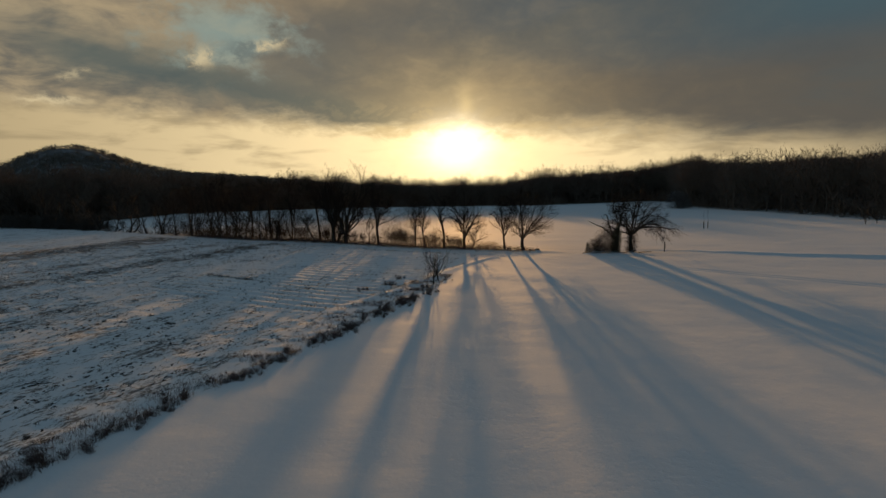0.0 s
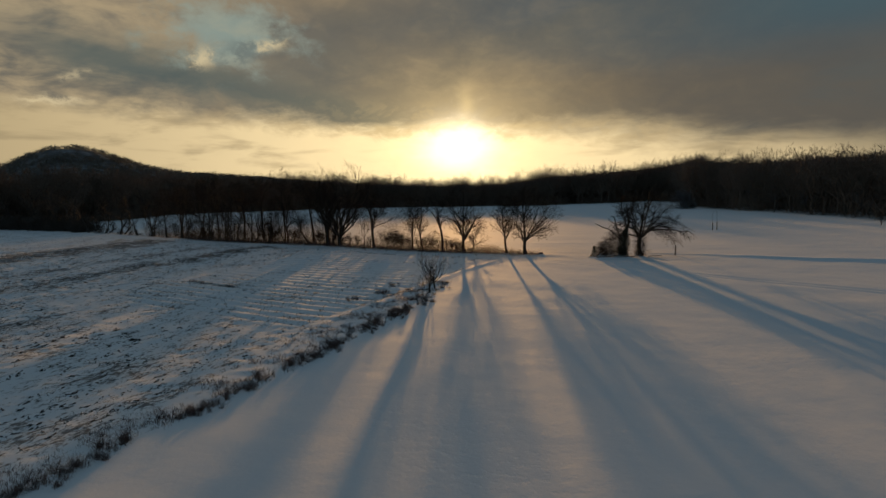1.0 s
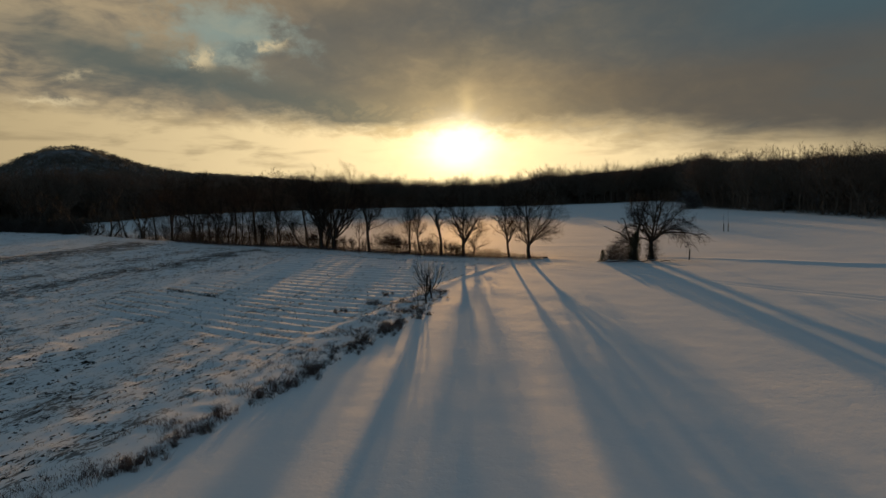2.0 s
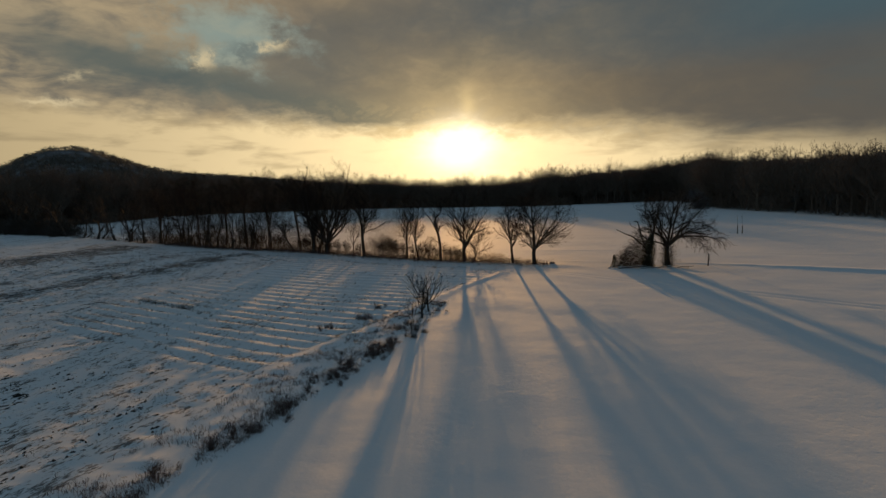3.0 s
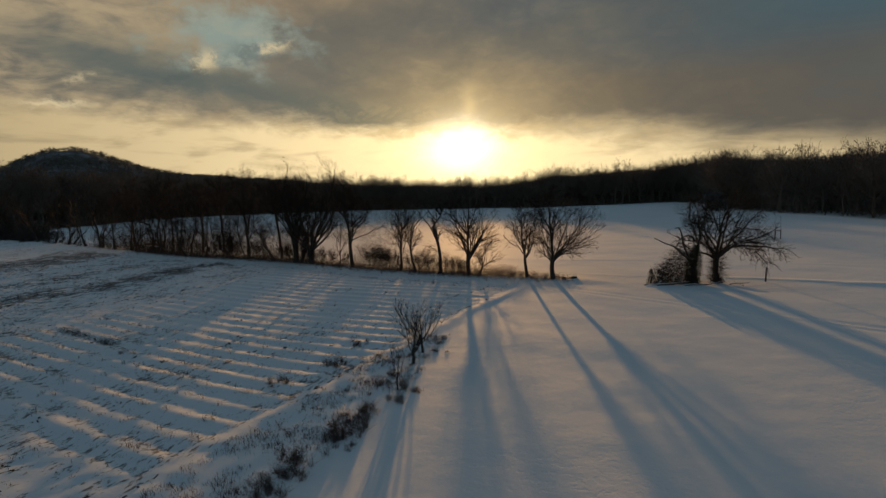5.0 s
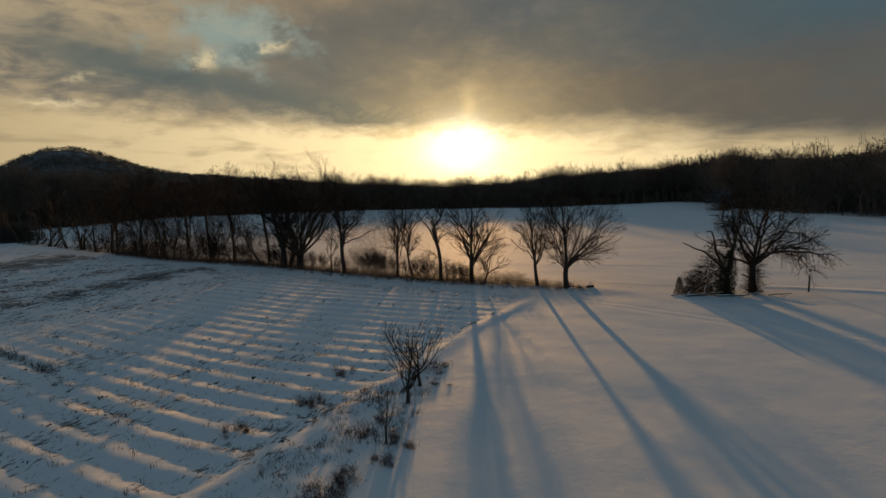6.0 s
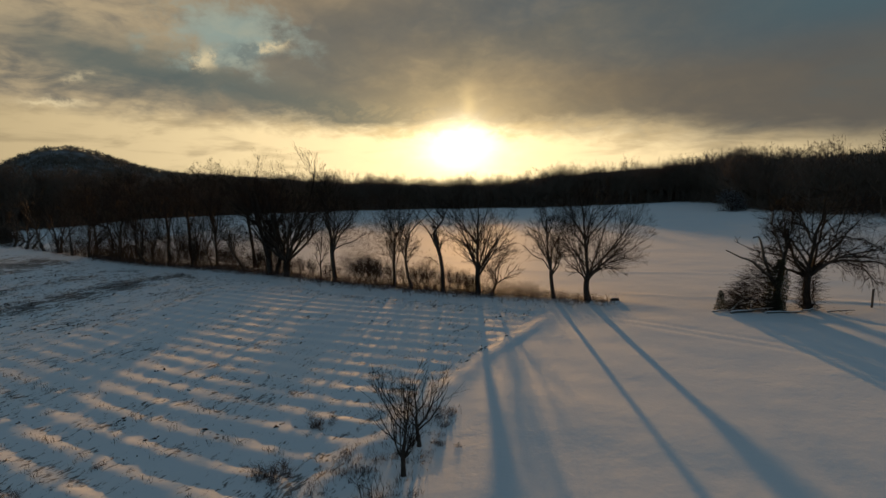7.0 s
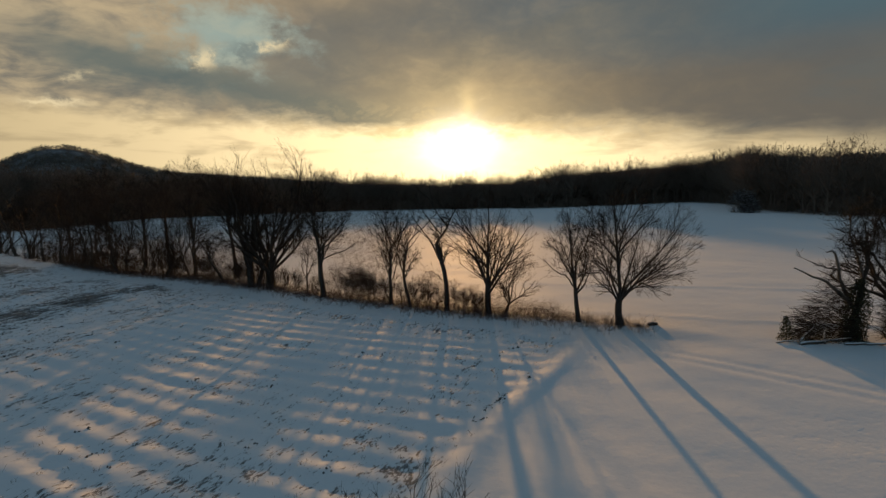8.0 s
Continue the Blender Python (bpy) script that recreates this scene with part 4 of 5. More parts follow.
post(33.3, 85.9, 1.45, 0.085, 3, "weathered wooden post leaning in the snowy field")


def staked_sapling(x, y, H, seed):
    rng = random.Random(seed)
    root = new("sapling")
    root.location = (x, y, height_at(x, y))
    tagged(root, "thin staked sapling in a dark tube guard", "sapling", "staked saplings")
    stem = strand([(0, 0, -0.1), (0.02, 0, H * 0.4), (-0.03, 0, H * 0.75), (0, 0, H)], 0.022, 0.008, 7, rng, 0.01)
    v, f = tubes([stem], 6)
    part_of("trunk", mesh_of("trunk", v, f, BARK), root)
    guard = strand([(0, 0, -0.1), (0.01, 0, 0.8), (0, 0, 1.55)], 0.075, 0.07, 4)
    v, f = tubes([guard], 8)
    part_of("guard", mesh_of("guard", v, f, POST), root, "dark tube guard")
    stake = strand([(0.12, 0.05, -0.2), (0.12, 0.05, 1.75)], 0.028, 0.025, 3)
    v, f = tubes([stake], 6)
    part_of("stake", mesh_of("stake", v, f, POST), root)
    v, f = tubes(side_twigs(rng, stem[0][4:], 10, 0.35, 0.008), 3)
    part_of("crown", mesh_of("crown", v, f, TWIG), root)


staked_sapling(59.0, 129.5, 3.6, 1)
staked_sapling(59.8, 129.2, 3.9, 2)

# ---- shrubs ----
PRUNED = dict(name="shrub", group="pruned shrubs on the verge", kids=(8, 4), levels=3, low=0.2, wiggle=0.10, upward=0.27)
bare_tree(-0.6, 64.2, 501, "upright bare shrub with forked dark stems on the field verge", H=3.4, rx=1.7, fork=0.9, r0=0.08, limbs=7, spread=1.7, offset=(0.8, 0), lean=(-0.1, 0), **{**PRUNED, "upward": 0.14})
bare_tree(-1.1, 61.9, 502, "dense upright bare shrub on the field verge", H=3.7, rx=1.8, fork=0.9, r0=0.085, limbs=15, spread=1.5, offset=(-0.5, 0), wide=1.5, **{**PRUNED, "upward": 0.2})
bare_tree(-1.7, 57.5, 503, "small bare shrub with few stems on the field verge", H=2.5, rx=1.1, fork=0.7, r0=0.04, limbs=5, spread=1.2, **{**PRUNED, "upward": 0.12, "kids": (6, 3)})

def dome_shrub(x, y, H, rx):
    """A rounded thicket-like shrub: many stems from the ground, twigs to its foot, snow along the upper ones."""
    rng = random.Random(560)
    root = new("shrub")
    root.location = (x, y, height_at(x, y))
    tagged(root, "large rounded shrub with snow-dusted twigs before the wood", "shrub", "shrubs before the wood")
    for k in range(11):
        a, out = k * 2.4, rx * 0.75 * math.sqrt((k + 0.5) / 11)
        tip = (math.cos(a) * out, math.sin(a) * out, H * (0.85 - 0.45 * (k / 11)))
        v, f = tubes([strand([(math.cos(a) * 0.5, math.sin(a) * 0.5, -0.1), (tip[0] * 0.5, tip[1] * 0.5, tip[2] * 0.6), tip], 0.10, 0.02, 6, rng, 0.08)], 5)
        part_of("stem", mesh_of("stem", v, f, BARK), root)
    lobes = []
    for _ in range(26):
        a, e = rng.uniform(0, 6.283), math.asin(rng.uniform(0.0, 0.97))
        lobes.append(Vector((math.cos(a) * math.cos(e) * rx * 0.72, math.sin(a) * math.cos(e) * rx * 0.72, 0.4 + math.sin(e) * H * 0.72)))
    for name, count, mat, w, label in (("crown", 5200, TWIG, 0.035, "dense dark twigs"), ("snow_dusting", 2400, DUSTED, 0.04, "twigs with a line of snow")):
        v = []
        for _ in range(count):
            c = rng.choice(lobes)
            p = c + Vector((rng.gauss(0, 0.75), rng.gauss(0, 0.75), rng.gauss(0, 0.7)))
            if rng.random() < 0.25:
                p *= rng.uniform(0.3, 0.9)
            p.z = max(p.z, 0.05)
            d = (Vector((p.x / rx, p.y / rx, 0.35)) + Vector((rng.gauss(0, 0.5), rng.gauss(0, 0.5), rng.gauss(0.1, 0.45) if mat is TWIG else rng.gauss(-0.2, 0.2)))).normalized()
            q = p + d * rng.uniform(0.5, 1.2)
            s = d.cross(Vector((rng.gauss(0, 1), rng.gauss(0, 1), rng.gauss(0, 1)))).normalized() * w
            v += [tuple(p - s), tuple(p + s), tuple(q)]
        part_of(name, mesh_of(name, v, np.arange(count * 3).reshape(-1, 3), mat, False), root, label)


WILD = dict(name="shrub", group="hedgerow shrubs", kids=(9, 6), levels=3, low=-0.05, wiggle=0.2, upward=0.16, stems=2, gap=0.5)
for k, (x, off, H, rx) in enumerate(((-10.2, 0.2, 3.0, 1.3), (-8.9, -0.3, 3.5, 1.5), (-7.6, 0.3, 3.4, 1.4), (-6.4, -0.2, 2.8, 1.2), (-3.9, 0.4, 2.2, 1.0), (-1.6, 0.2, 3.3, 1.1), (-0.6, -0.2, 2.6, 0.9), (1.6, 0.0, 2.0, 0.9), (2.6, 0.5, 2.3, 0.9), (-9.6, 0.5, 3.6, 1.2), (-8.2, 0.2, 3.9, 1.4), (-7.0, -0.4, 3.6, 1.2), (-5.6, 0.3, 2.6, 1.0), (-2.4, -0.1, 2.9, 0.9), (0.9, 0.4, 2.6, 0.8), (3.1, -0.3, 1.7, 0.8), (-12.7, 0.3, 2.2, 0.9), (-24.6, -0.2, 2.8, 1.1), (-30.0, 0.3, 3.4, 1.3), (-35.2, 0.4, 4.0, 1.5), (-46.2, -0.2, 3.6, 1.5), (-20.2, 0.3, 3.6, 1.2), (-20.9, -0.3, 3.0, 1.2), (-22.6, 0.2, 3.6, 1.3), (-18.2, 0.0, 2.2, 0.9), (-15.5, 0.2, 2.4, 1.0), (-17.0, -0.4, 2.8, 1.1), (-23.6, 0.0, 3.2, 1.3), (-28.4, 0.1, 3.6, 1.5), (-33.8, 0.0, 4.2, 1.8), (-36.8, -0.3, 4.6, 1.9), (-38.6, 0.2, 4.2, 1.7), (-42.5, 0.0, 3.6, 1.6), (-49.8, 0.0, 3.4, 1.6), (-55.0, 0.1, 3.6, 1.7), (-60.0, 0.0, 3.8, 1.8), (-65.5, 0.0, 4.0, 1.8), (-72.0, 0.0, 4.0, 2.0), (-78.0, 0.0, 4.2, 2.0), (-86.0, 0.0, 4.2, 2.2), (-94.0, 0.0, 4.4, 2.2), (-103.0, 0.0, 4.4, 2.2), (-113.0, 0.0, 4.6, 2.4), (-124.0, 0.0, 4.8, 2.6), (-136.0, 0.0, 5.0, 2.6), (-149.0, 0.0, 5.0, 2.6))):
    bare_tree(x, float(hedge_y(x)) + off - 0.2, 520 + k, "tangled bare shrub under the hedgerow trees", H=H, rx=rx, fork=0.35, r0=0.035, limbs=11, spread=0.85, fine=3, wide=0.7 if x > -15 else 1.0, **WILD)
dome_shrub(98.5, 240.0, 8.0, 5.3)
for k, (x, y, H) in enumerate(((91.5, 124.0, 3.4), (95.5, 126.0, 2.8))):
    bare_tree(x, y, 570 + k, "small bare shrub at the edge of the wood", H=H, rx=1.4, fork=0.5, r0=0.07, limbs=8, spread=0.8, name="shrub", group="shrubs before the wood", kids=(7, 5), levels=3, low=0.1)

SNOWY = dict(name="tree", group="snow-lined trees at the wood's edge", twig=SNOWLINED, kids=(6, 4), levels=3, limbs=6, spread=1.1, wiggle=0.25, upward=-0.02, low=0.1)
for k, (x, y, H, lean) in enumerate(((104.5, 138.0, 8.0, -2.0), (106.0, 152.0, 9.0, 1.5), (107.0, 171.0, 9.0, -1.5), (106.0, 188.0, 8.5, 1.0), (106.5, 203.0, 9.5, -1.0))):
    bare_tree(x, y, 590 + k, "leaning bare tree with snow lying along its branches", H=H, rx=3.4, fork=2.4, r0=0.12, lean=(lean, 0), **SNOWY)


# ---- weeds and stubble ----
def stalks(name, rng, spots, label, category, mat):
    """Dry stalks: spots of (x, y, height, spread, count). Each stalk is a bent tapering ribbon with a seed head or side leaf."""
    v, f = [], []
    xs, ys = np.array([s[0] for s in spots]), np.array([s[1] for s in spots])
    zs = ground_height(xs, ys)
    for (x, y, H, spread, count), z in zip(spots, zs):
        for _ in range(count):
            a, r = rng.uniform(0, 6.283), spread * math.sqrt(rng.random())
            h = H * rng.uniform(0.45, 1.15)
            bx, by = x + math.cos(a) * r, y + math.sin(a) * r
            lx, ly = rng.gauss(0, 0.38) * h, rng.gauss(0, 0.38) * h
            w = rng.uniform(0.003, 0.007) * (1 + h * 0.3)
            ca, sa = math.cos(a * 3.7) * w, math.sin(a * 3.7) * w
            i = len(v)
            v += [(bx - ca, by - sa, z - 0.03), (bx + ca, by + sa, z - 0.03), (bx + lx * 0.4 + ca, by + ly * 0.4 + sa, z + h * 0.6), (bx + lx * 0.4 - ca, by + ly * 0.4 - sa, z + h * 0.6)]
            f.append((i, i + 1, i + 2, i + 3))
            v += [(bx + lx + ca * 0.5, by + ly + sa * 0.5, z + h), (bx + lx - ca * 0.5, by + ly - sa * 0.5, z + h)]
            f.append((i + 3, i + 2, i + 4, i + 5))
    me = mesh_of(name, v, f, mat, False)
    return tagged(new(name, me), label, category, kind="stuff")


def weeds():
    rng = random.Random(601)
    spots = []
    # along the verge between the two fields
    for _ in range(4000):
        y = rng.uniform(12, 68)
        right = float(on_line(VERGE, y))
        left = float(on_line(BANK, y))
        k = rng.random() ** 1.5
        x = right - 0.2 - k * min(right - left + 0.5, 4.5)
        if waves(np.array(x), np.array(y), 71, 6, 3) + rng.uniform(-0.5, 0.5) < 0.05:
            continue
        spots.append((x, y, rng.uniform(0.06, 0.26), rng.uniform(0.12, 0.4), rng.randint(8, 20)))
    stalks("verge_weeds", rng, spots, "dry brown weeds poking through snow along the verge", "weeds", STRAW)
    spots = []
    for _ in range(2600):
        x = rng.uniform(-60, 15)
        if x > 5 and rng.random() < 0.55:
            continue
        y = float(hedge_y(x)) + rng.gauss(-0.7, 1.1)
        spots.append((x, y, rng.uniform(0.2, 0.9), rng.uniform(0.2, 0.6), rng.randint(6, 13)))
    stalks("hedge_undergrowth", rng, spots, "dry grass and stems under the hedgerow", "weeds", STRAW)
    xy = np.random.RandomState(9).uniform((-75, 14), (6, 125), (26000, 2))
    x, y = xy[:, 0], xy[:, 1]
    chance = np.where(bed_area(x, y) > 0.5, 0.03 + 0.2 * smooth(82 - y, 0, 16), 0.42 + 0.7 * waves(x, y, 77, 9, 3))
    ok = (x < on_line(BANK, y) - 0.4) & (y < hedge_y(x) - 5) & (np.random.RandomState(10).rand(len(x)) < chance)
    spots = [(float(p), float(q), rng.uniform(0.08, 0.22), rng.uniform(0.08, 0.3), rng.randint(4, 9)) for p, q in zip(x[ok][:4400], y[ok][:4400])]
    # ragged dead growth along the unploughed strips
    for _ in range(520):
        q = 66 + 50 * rng.random() ** 0.7
        p = -77 + rng.gauss(0, 2.2) + q / 2.75
        if float(waves(np.array(p), np.array(q), 27, 5, 3)) > -0.15:
            spots.append((p, q, rng.uniform(0.12, 0.38), rng.uniform(0.2, 0.6), rng.randint(7, 15)))
    for _ in range(320):
        q = rng.uniform(100, 140)
        spots.append((-119 + rng.gauss(0, 3.5) + q / 2.75, q, rng.uniform(0.12, 0.3), rng.uniform(0.2, 0.6), rng.randint(6, 12)))
    # stalks left standing on the bed crests
    for _ in range(330):
        k = rng.randrange(-1, 9)
        p = rng.uniform(-36, -4)
        q = BED0 + k * BED + rng.gauss(0, 0.15) - float(beds(np.array(p), np.array(0.0)))
        if float(bed_area(np.array(p), np.array(q))) > 0.5:
            spots.append((p, q, rng.uniform(0.12, 0.32), rng.uniform(0.08, 0.3), rng.randint(5, 12)))
    # a strip of dead growth lying across the beds, and ragged patches beside them
    for k in range(90):
        f = rng.random()
        spots.append((-30.7 + 7.5 * f + rng.gauss(0, 0.2), 74.1 - 5.4 * f + rng.gauss(0, 0.25), rng.uniform(0.1, 0.34), 0.3, rng.randint(8, 16)))
        spots.append((rng.gauss(-32, 1.6), rng.gauss(51, 1.6), rng.uniform(0.08, 0.22), 0.3, rng.randint(4, 9)))
    stalks("field_stubble", rng, spots, "short dark crop stubble breaking through the snow", "stubble", STUBBLE)


def hedge_brush():
    """Fine brush filling the foot of the hedgerow, taller where brambles stand."""
    rng = random.Random(651)
    v = []
    xs = (-62, -40, -30, -24, -21.5, -17, -12.5, -11, -8, -5, -3, -1, 1, 3, 4.5, 6.5, 9, 12, 14)
    hs = (2.6, 3.4, 3.0, 1.8, 2.0, 1.6, 1.2, 2.6, 3.2, 2.6, 1.8, 2.4, 1.9, 1.2, 1.5, 0.9, 0.9, 0.6, 0.3)
    for n in range(25000):
        x = (rng.uniform(-25, 14) if n % 3 else rng.uniform(-9, 11)) if n % 13 < 7 else rng.uniform(-62, -25)
        tall = float(np.interp(x, xs, hs)) * (0.65 + 0.5 * float(waves(np.array(x), np.array(0.0), 91, 5, 2)) + 0.25 * rng.random())
        y = float(hedge_y(x)) + rng.gauss(-0.1, 0.9)
        z = max(tall, 0.25) * rng.random() ** 1.5
        L = rng.uniform(0.25, 0.9) * (0.6 + 0.25 * tall)
        d = Vector((rng.gauss(0, 0.55), rng.gauss(0, 0.55), rng.uniform(0.1, 1.0))).normalized()
        p = Vector((x, y, z))
        s = d.cross(Vector((rng.gauss(0, 1), rng.gauss(0, 1), rng.gauss(0, 1)))).normalized() * (rng.uniform(0.004, 0.008) if x > -25 else rng.uniform(0.009, 0.018))
        v += [tuple(p - s), tuple(p + s), tuple(p + d * L)]
    # a loose haze of bramble tips
    for n in range(9000):
        x = rng.uniform(-12, 9)
        tall = float(np.interp(x, xs, hs)) * 1.25
        p = Vector((x, float(hedge_y(x)) + rng.gauss(0.2, 0.8), tall * rng.random()))
        d = Vector((rng.gauss(0, 0.7), rng.gauss(0, 0.7), rng.gauss(0.4, 0.5))).normalized()
        s = d.cross(Vector((rng.gauss(0, 1), rng.gauss(0, 1), rng.gauss(0, 1)))).normalized() * rng.uniform(0.004, 0.008)
        v += [tuple(p - s), tuple(p + s), tuple(p + d * rng.uniform(0.3, 0.9))]
    # the dense crowns of the dark stretch, one into the next
    for n in range(58000):
        x = -20.5 - 53 * rng.random() ** 1.2
        z = rng.uniform(*((0.3, 4.4), (8.6, 12.0), (0.3, 4.4), (4.4, 8.6) if x < -27 else (8.6, 12.0), (8.6, 12.0))[n % 5])
        z = min(max(z + 1.2 * float(waves(np.array(x), np.array(z), 95, 9, 2)), 0.2), 12.0)
        p = Vector((x, float(hedge_y(x)) + rng.gauss(1.6, 1.8), z))
        d = Vector((rng.gauss(0, 0.6), rng.gauss(0, 0.6), rng.gauss(0.35, 0.5))).normalized()
        s = d.cross(Vector((rng.gauss(0, 1), rng.gauss(0, 1), rng.gauss(0, 1)))).normalized() * rng.uniform(0.007, 0.014)
        v += [tuple(p - s), tuple(p + s), tuple(p + d * rng.uniform(0.5, 1.3))]
    # thinner spray between the trees beside it
    for n in range(12000):
        x = -24 + 21 * rng.random()
        p = Vector((x, float(hedge_y(x)) + rng.gauss(1.0, 1.6), rng.uniform(3.6, 9.6)))
        d = Vector((rng.gauss(0, 0.6), rng.gauss(0, 0.6), rng.gauss(0.5, 0.5))).normalized()
        s = d.cross(Vector((rng.gauss(0, 1), rng.gauss(0, 1), rng.gauss(0, 1)))).normalized() * rng.uniform(0.004, 0.008)
        v += [tuple(p - s), tuple(p + s), tuple(p + d * rng.uniform(0.5, 1.2))]
    v = np.array(v)
    foot = v.reshape(-1, 3, 3)[:, 0]
    v[:, 2] += np.repeat(ground_height(foot[:, 0], foot[:, 1]), 3) - 0.05
    me = mesh_of("hedge_brush", v, np.arange(len(v)).reshape(-1, 3), BRUSH, False)
    tagged(new("hedge_brush", me), "fine brown brush and brambles at the foot of the hedgerow", "brush", kind="stuff")


weeds()
hedge_brush()


def clods():
    """Frozen soil clods, drawn out along the old plough lines."""
    rng = random.Random(641)
    base = np.array([(1, 0, 0), (0.3, 0.9, 0.05), (-0.8, 0.6, 0), (-0.9, -0.5, 0.05), (0.2, -0.9, 0), (0.2, 0.1, 0.75), (-0.35, -0.05, 0.6)])
    tri = np.array([(0, 1, 5), (1, 2, 6), (1, 6, 5), (2, 3, 6), (3, 4, 6), (4, 5, 6), (4, 0, 5)])
    pick = np.random.RandomState(5)
    xy = pick.uniform((-80, 14), (6, 128), (16000, 2))
    x, y = xy[:, 0], xy[:, 1]
    inside = bed_area(x, y) > 0.4
    patch = waves((x * 0.342 + y * 0.94) * 0.3, x * 0.94 - y * 0.342, 81, 6, 3)
    chance = np.where(inside, 0.02, 0.20 + 0.9 * patch + 0.28 * np.clip(1 - (y - 20) / 50, 0, 1))
    ok = (x < on_line(BANK, y) - 0.5) & (y < hedge_y(x) - 9) & (pick.rand(len(x)) < chance)
    x, y, patch = x[ok][:2700], y[ok][:2700], patch[ok][:2700]
    # each spot is a handful of clods turned up together
    x, y, patch = np.repeat(x, 4), np.repeat(y, 4), np.repeat(patch, 4)
    off = pick.normal(0, 1, (len(x), 2)) * (0.26, 0.10)
    x, y = x + off[:, 0] * 0.342 - off[:, 1] * 0.94, y + off[:, 0] * 0.94 + off[:, 1] * 0.342
    z = ground_height(x, y) - 0.012
    vs, fs = [], []
    for n in range(len(x)):
        a = radians(70) + rng.gauss(0, 0.6)
        L, W, h = (0.05 + 0.16 * rng.random() ** 2) * (1 + 0.6 * max(patch[n], 0)), rng.uniform(0.03, 0.09), rng.uniform(0.04, 0.12)
        p = base * (L, W, h) * np.array([[rng.uniform(0.75, 1.25) for _ in range(3)] for _ in range(7)])
        c, s = math.cos(a), math.sin(a)
        vs.append(np.stack([p[:, 0] * c - p[:, 1] * s + x[n], p[:, 0] * s + p[:, 1] * c + y[n], p[:, 2] + z[n]], -1))
        fs.append(tri + n * 7)
    me = mesh_of("soil_clods", np.concatenate(vs), np.concatenate(fs), SOIL, False)
    tagged(new("soil_clods", me), "dark frozen soil clods showing through the snow", "soil", kind="stuff")


clods()


def weed_clump(x, y, H, spread, count, seed, label="dry brown weed clump standing out of the snow", mat=STRAW):
    rng = random.Random(seed)
    root = new("weed_clump")
    root.location = (x, y, height_at(x, y))
    tagged(root, label, "weeds", "weed clumps")
    v, f = [], []

    def ribbon(pts, w):
        """A thin blade through the places, turned at random and narrowing to its tip."""
        side = (pts[-1] - pts[0]).cross(Vector((rng.gauss(0, 1), rng.gauss(0, 1), rng.gauss(0, 1)))).normalized() * w
        i = len(v)
        for n, p in enumerate(pts):
            k = 1 - 0.6 * n / (len(pts) - 1)
            v.extend((tuple(p - side * k), tuple(p + side * k)))
        for n in range(len(pts) - 1):
            b = i + 2 * n
            f.append((b, b + 1, b + 3, b + 2))

    heads = [(rng.gauss(0, spread * 0.45), rng.gauss(0, spread * 0.45), rng.uniform(0.6, 1.1)) for _ in range(max(3, count // 9))]
    for _ in range(count * 5):
        hx, hy, hh = rng.choice(heads)
        a, out = rng.uniform(0, 6.283), abs(rng.gauss(0, 0.45))
        p = Vector((hx + rng.gauss(0, 0.07), hy + rng.gauss(0, 0.07), -0.05))
        L = H * hh * rng.uniform(0.35, 1.1)
        d = Vector((math.cos(a) * out, math.sin(a) * out, 1)).normalized()
        q = p + d * L + Vector((math.cos(a), math.sin(a), -0.5)) * L * rng.uniform(0.05, 0.35)
        mid = p + d * L * 0.6
        ribbon([p, mid, q], rng.uniform(0.003, 0.006))
        if rng.random() < 0.6:
            s = mid.lerp(q, rng.uniform(0, 0.8))
            e = s + Vector((rng.gauss(0, 1), rng.gauss(0, 1), rng.gauss(0.3, 0.6))).normalized() * L * rng.uniform(0.1, 0.25)
            ribbon([s, e], 0.005)
    part_of("foliage", mesh_of("foliage", v, f, mat, False), root)


for k, (x, y, H, spread, count) in enumerate(((-6.0, 62.0, 0.9, 0.9, 110), (-5.0, 66.6, 0.85, 0.75, 90), (-3.3, 52.6, 1.0, 0.8, 80), (-3.9, 51.4, 1.1, 0.8, 90), (-2.9, 54.0, 0.9, 0.6, 60), (-4.8, 49.6, 1.1, 0.9, 90), (-5.4, 48.3, 0.9, 0.7, 70), (-7.2, 43.0, 1.0, 0.8, 80), (-8.3, 40.0, 1.1, 0.8, 80), (-9.0, 38.3, 1.0, 0.8, 70), (-9.9, 36.2, 1.0, 0.8, 80), (-10.6, 33.6, 0.9, 0.8, 70), (-13.0, 27.7, 1.2, 0.4, 40), (-13.6, 25.6, 0.9, 0.7, 60), (-14.6, 24.0, 0.8, 0.7, 60), (-15.4, 21.4, 0.8, 0.8, 60), (-1.6, 63.3, 0.6, 0.7, 60), (0.2, 64.0, 0.5, 0.6, 40), (-2.6, 58.2, 0.7, 0.7, 60), (-8.3, 59.0, 0.8, 0.7, 70), (-13.0, 63.3, 0.4, 0.35, 24), (-14.6, 61.0, 0.5, 0.4, 30), (-2.2, 60.0, 0.6, 0.6, 50), (-21.0, 66.0, 0.4, 0.4, 30))):
    weed_clump(x, y, H * 0.72, spread, count, 700 + k)


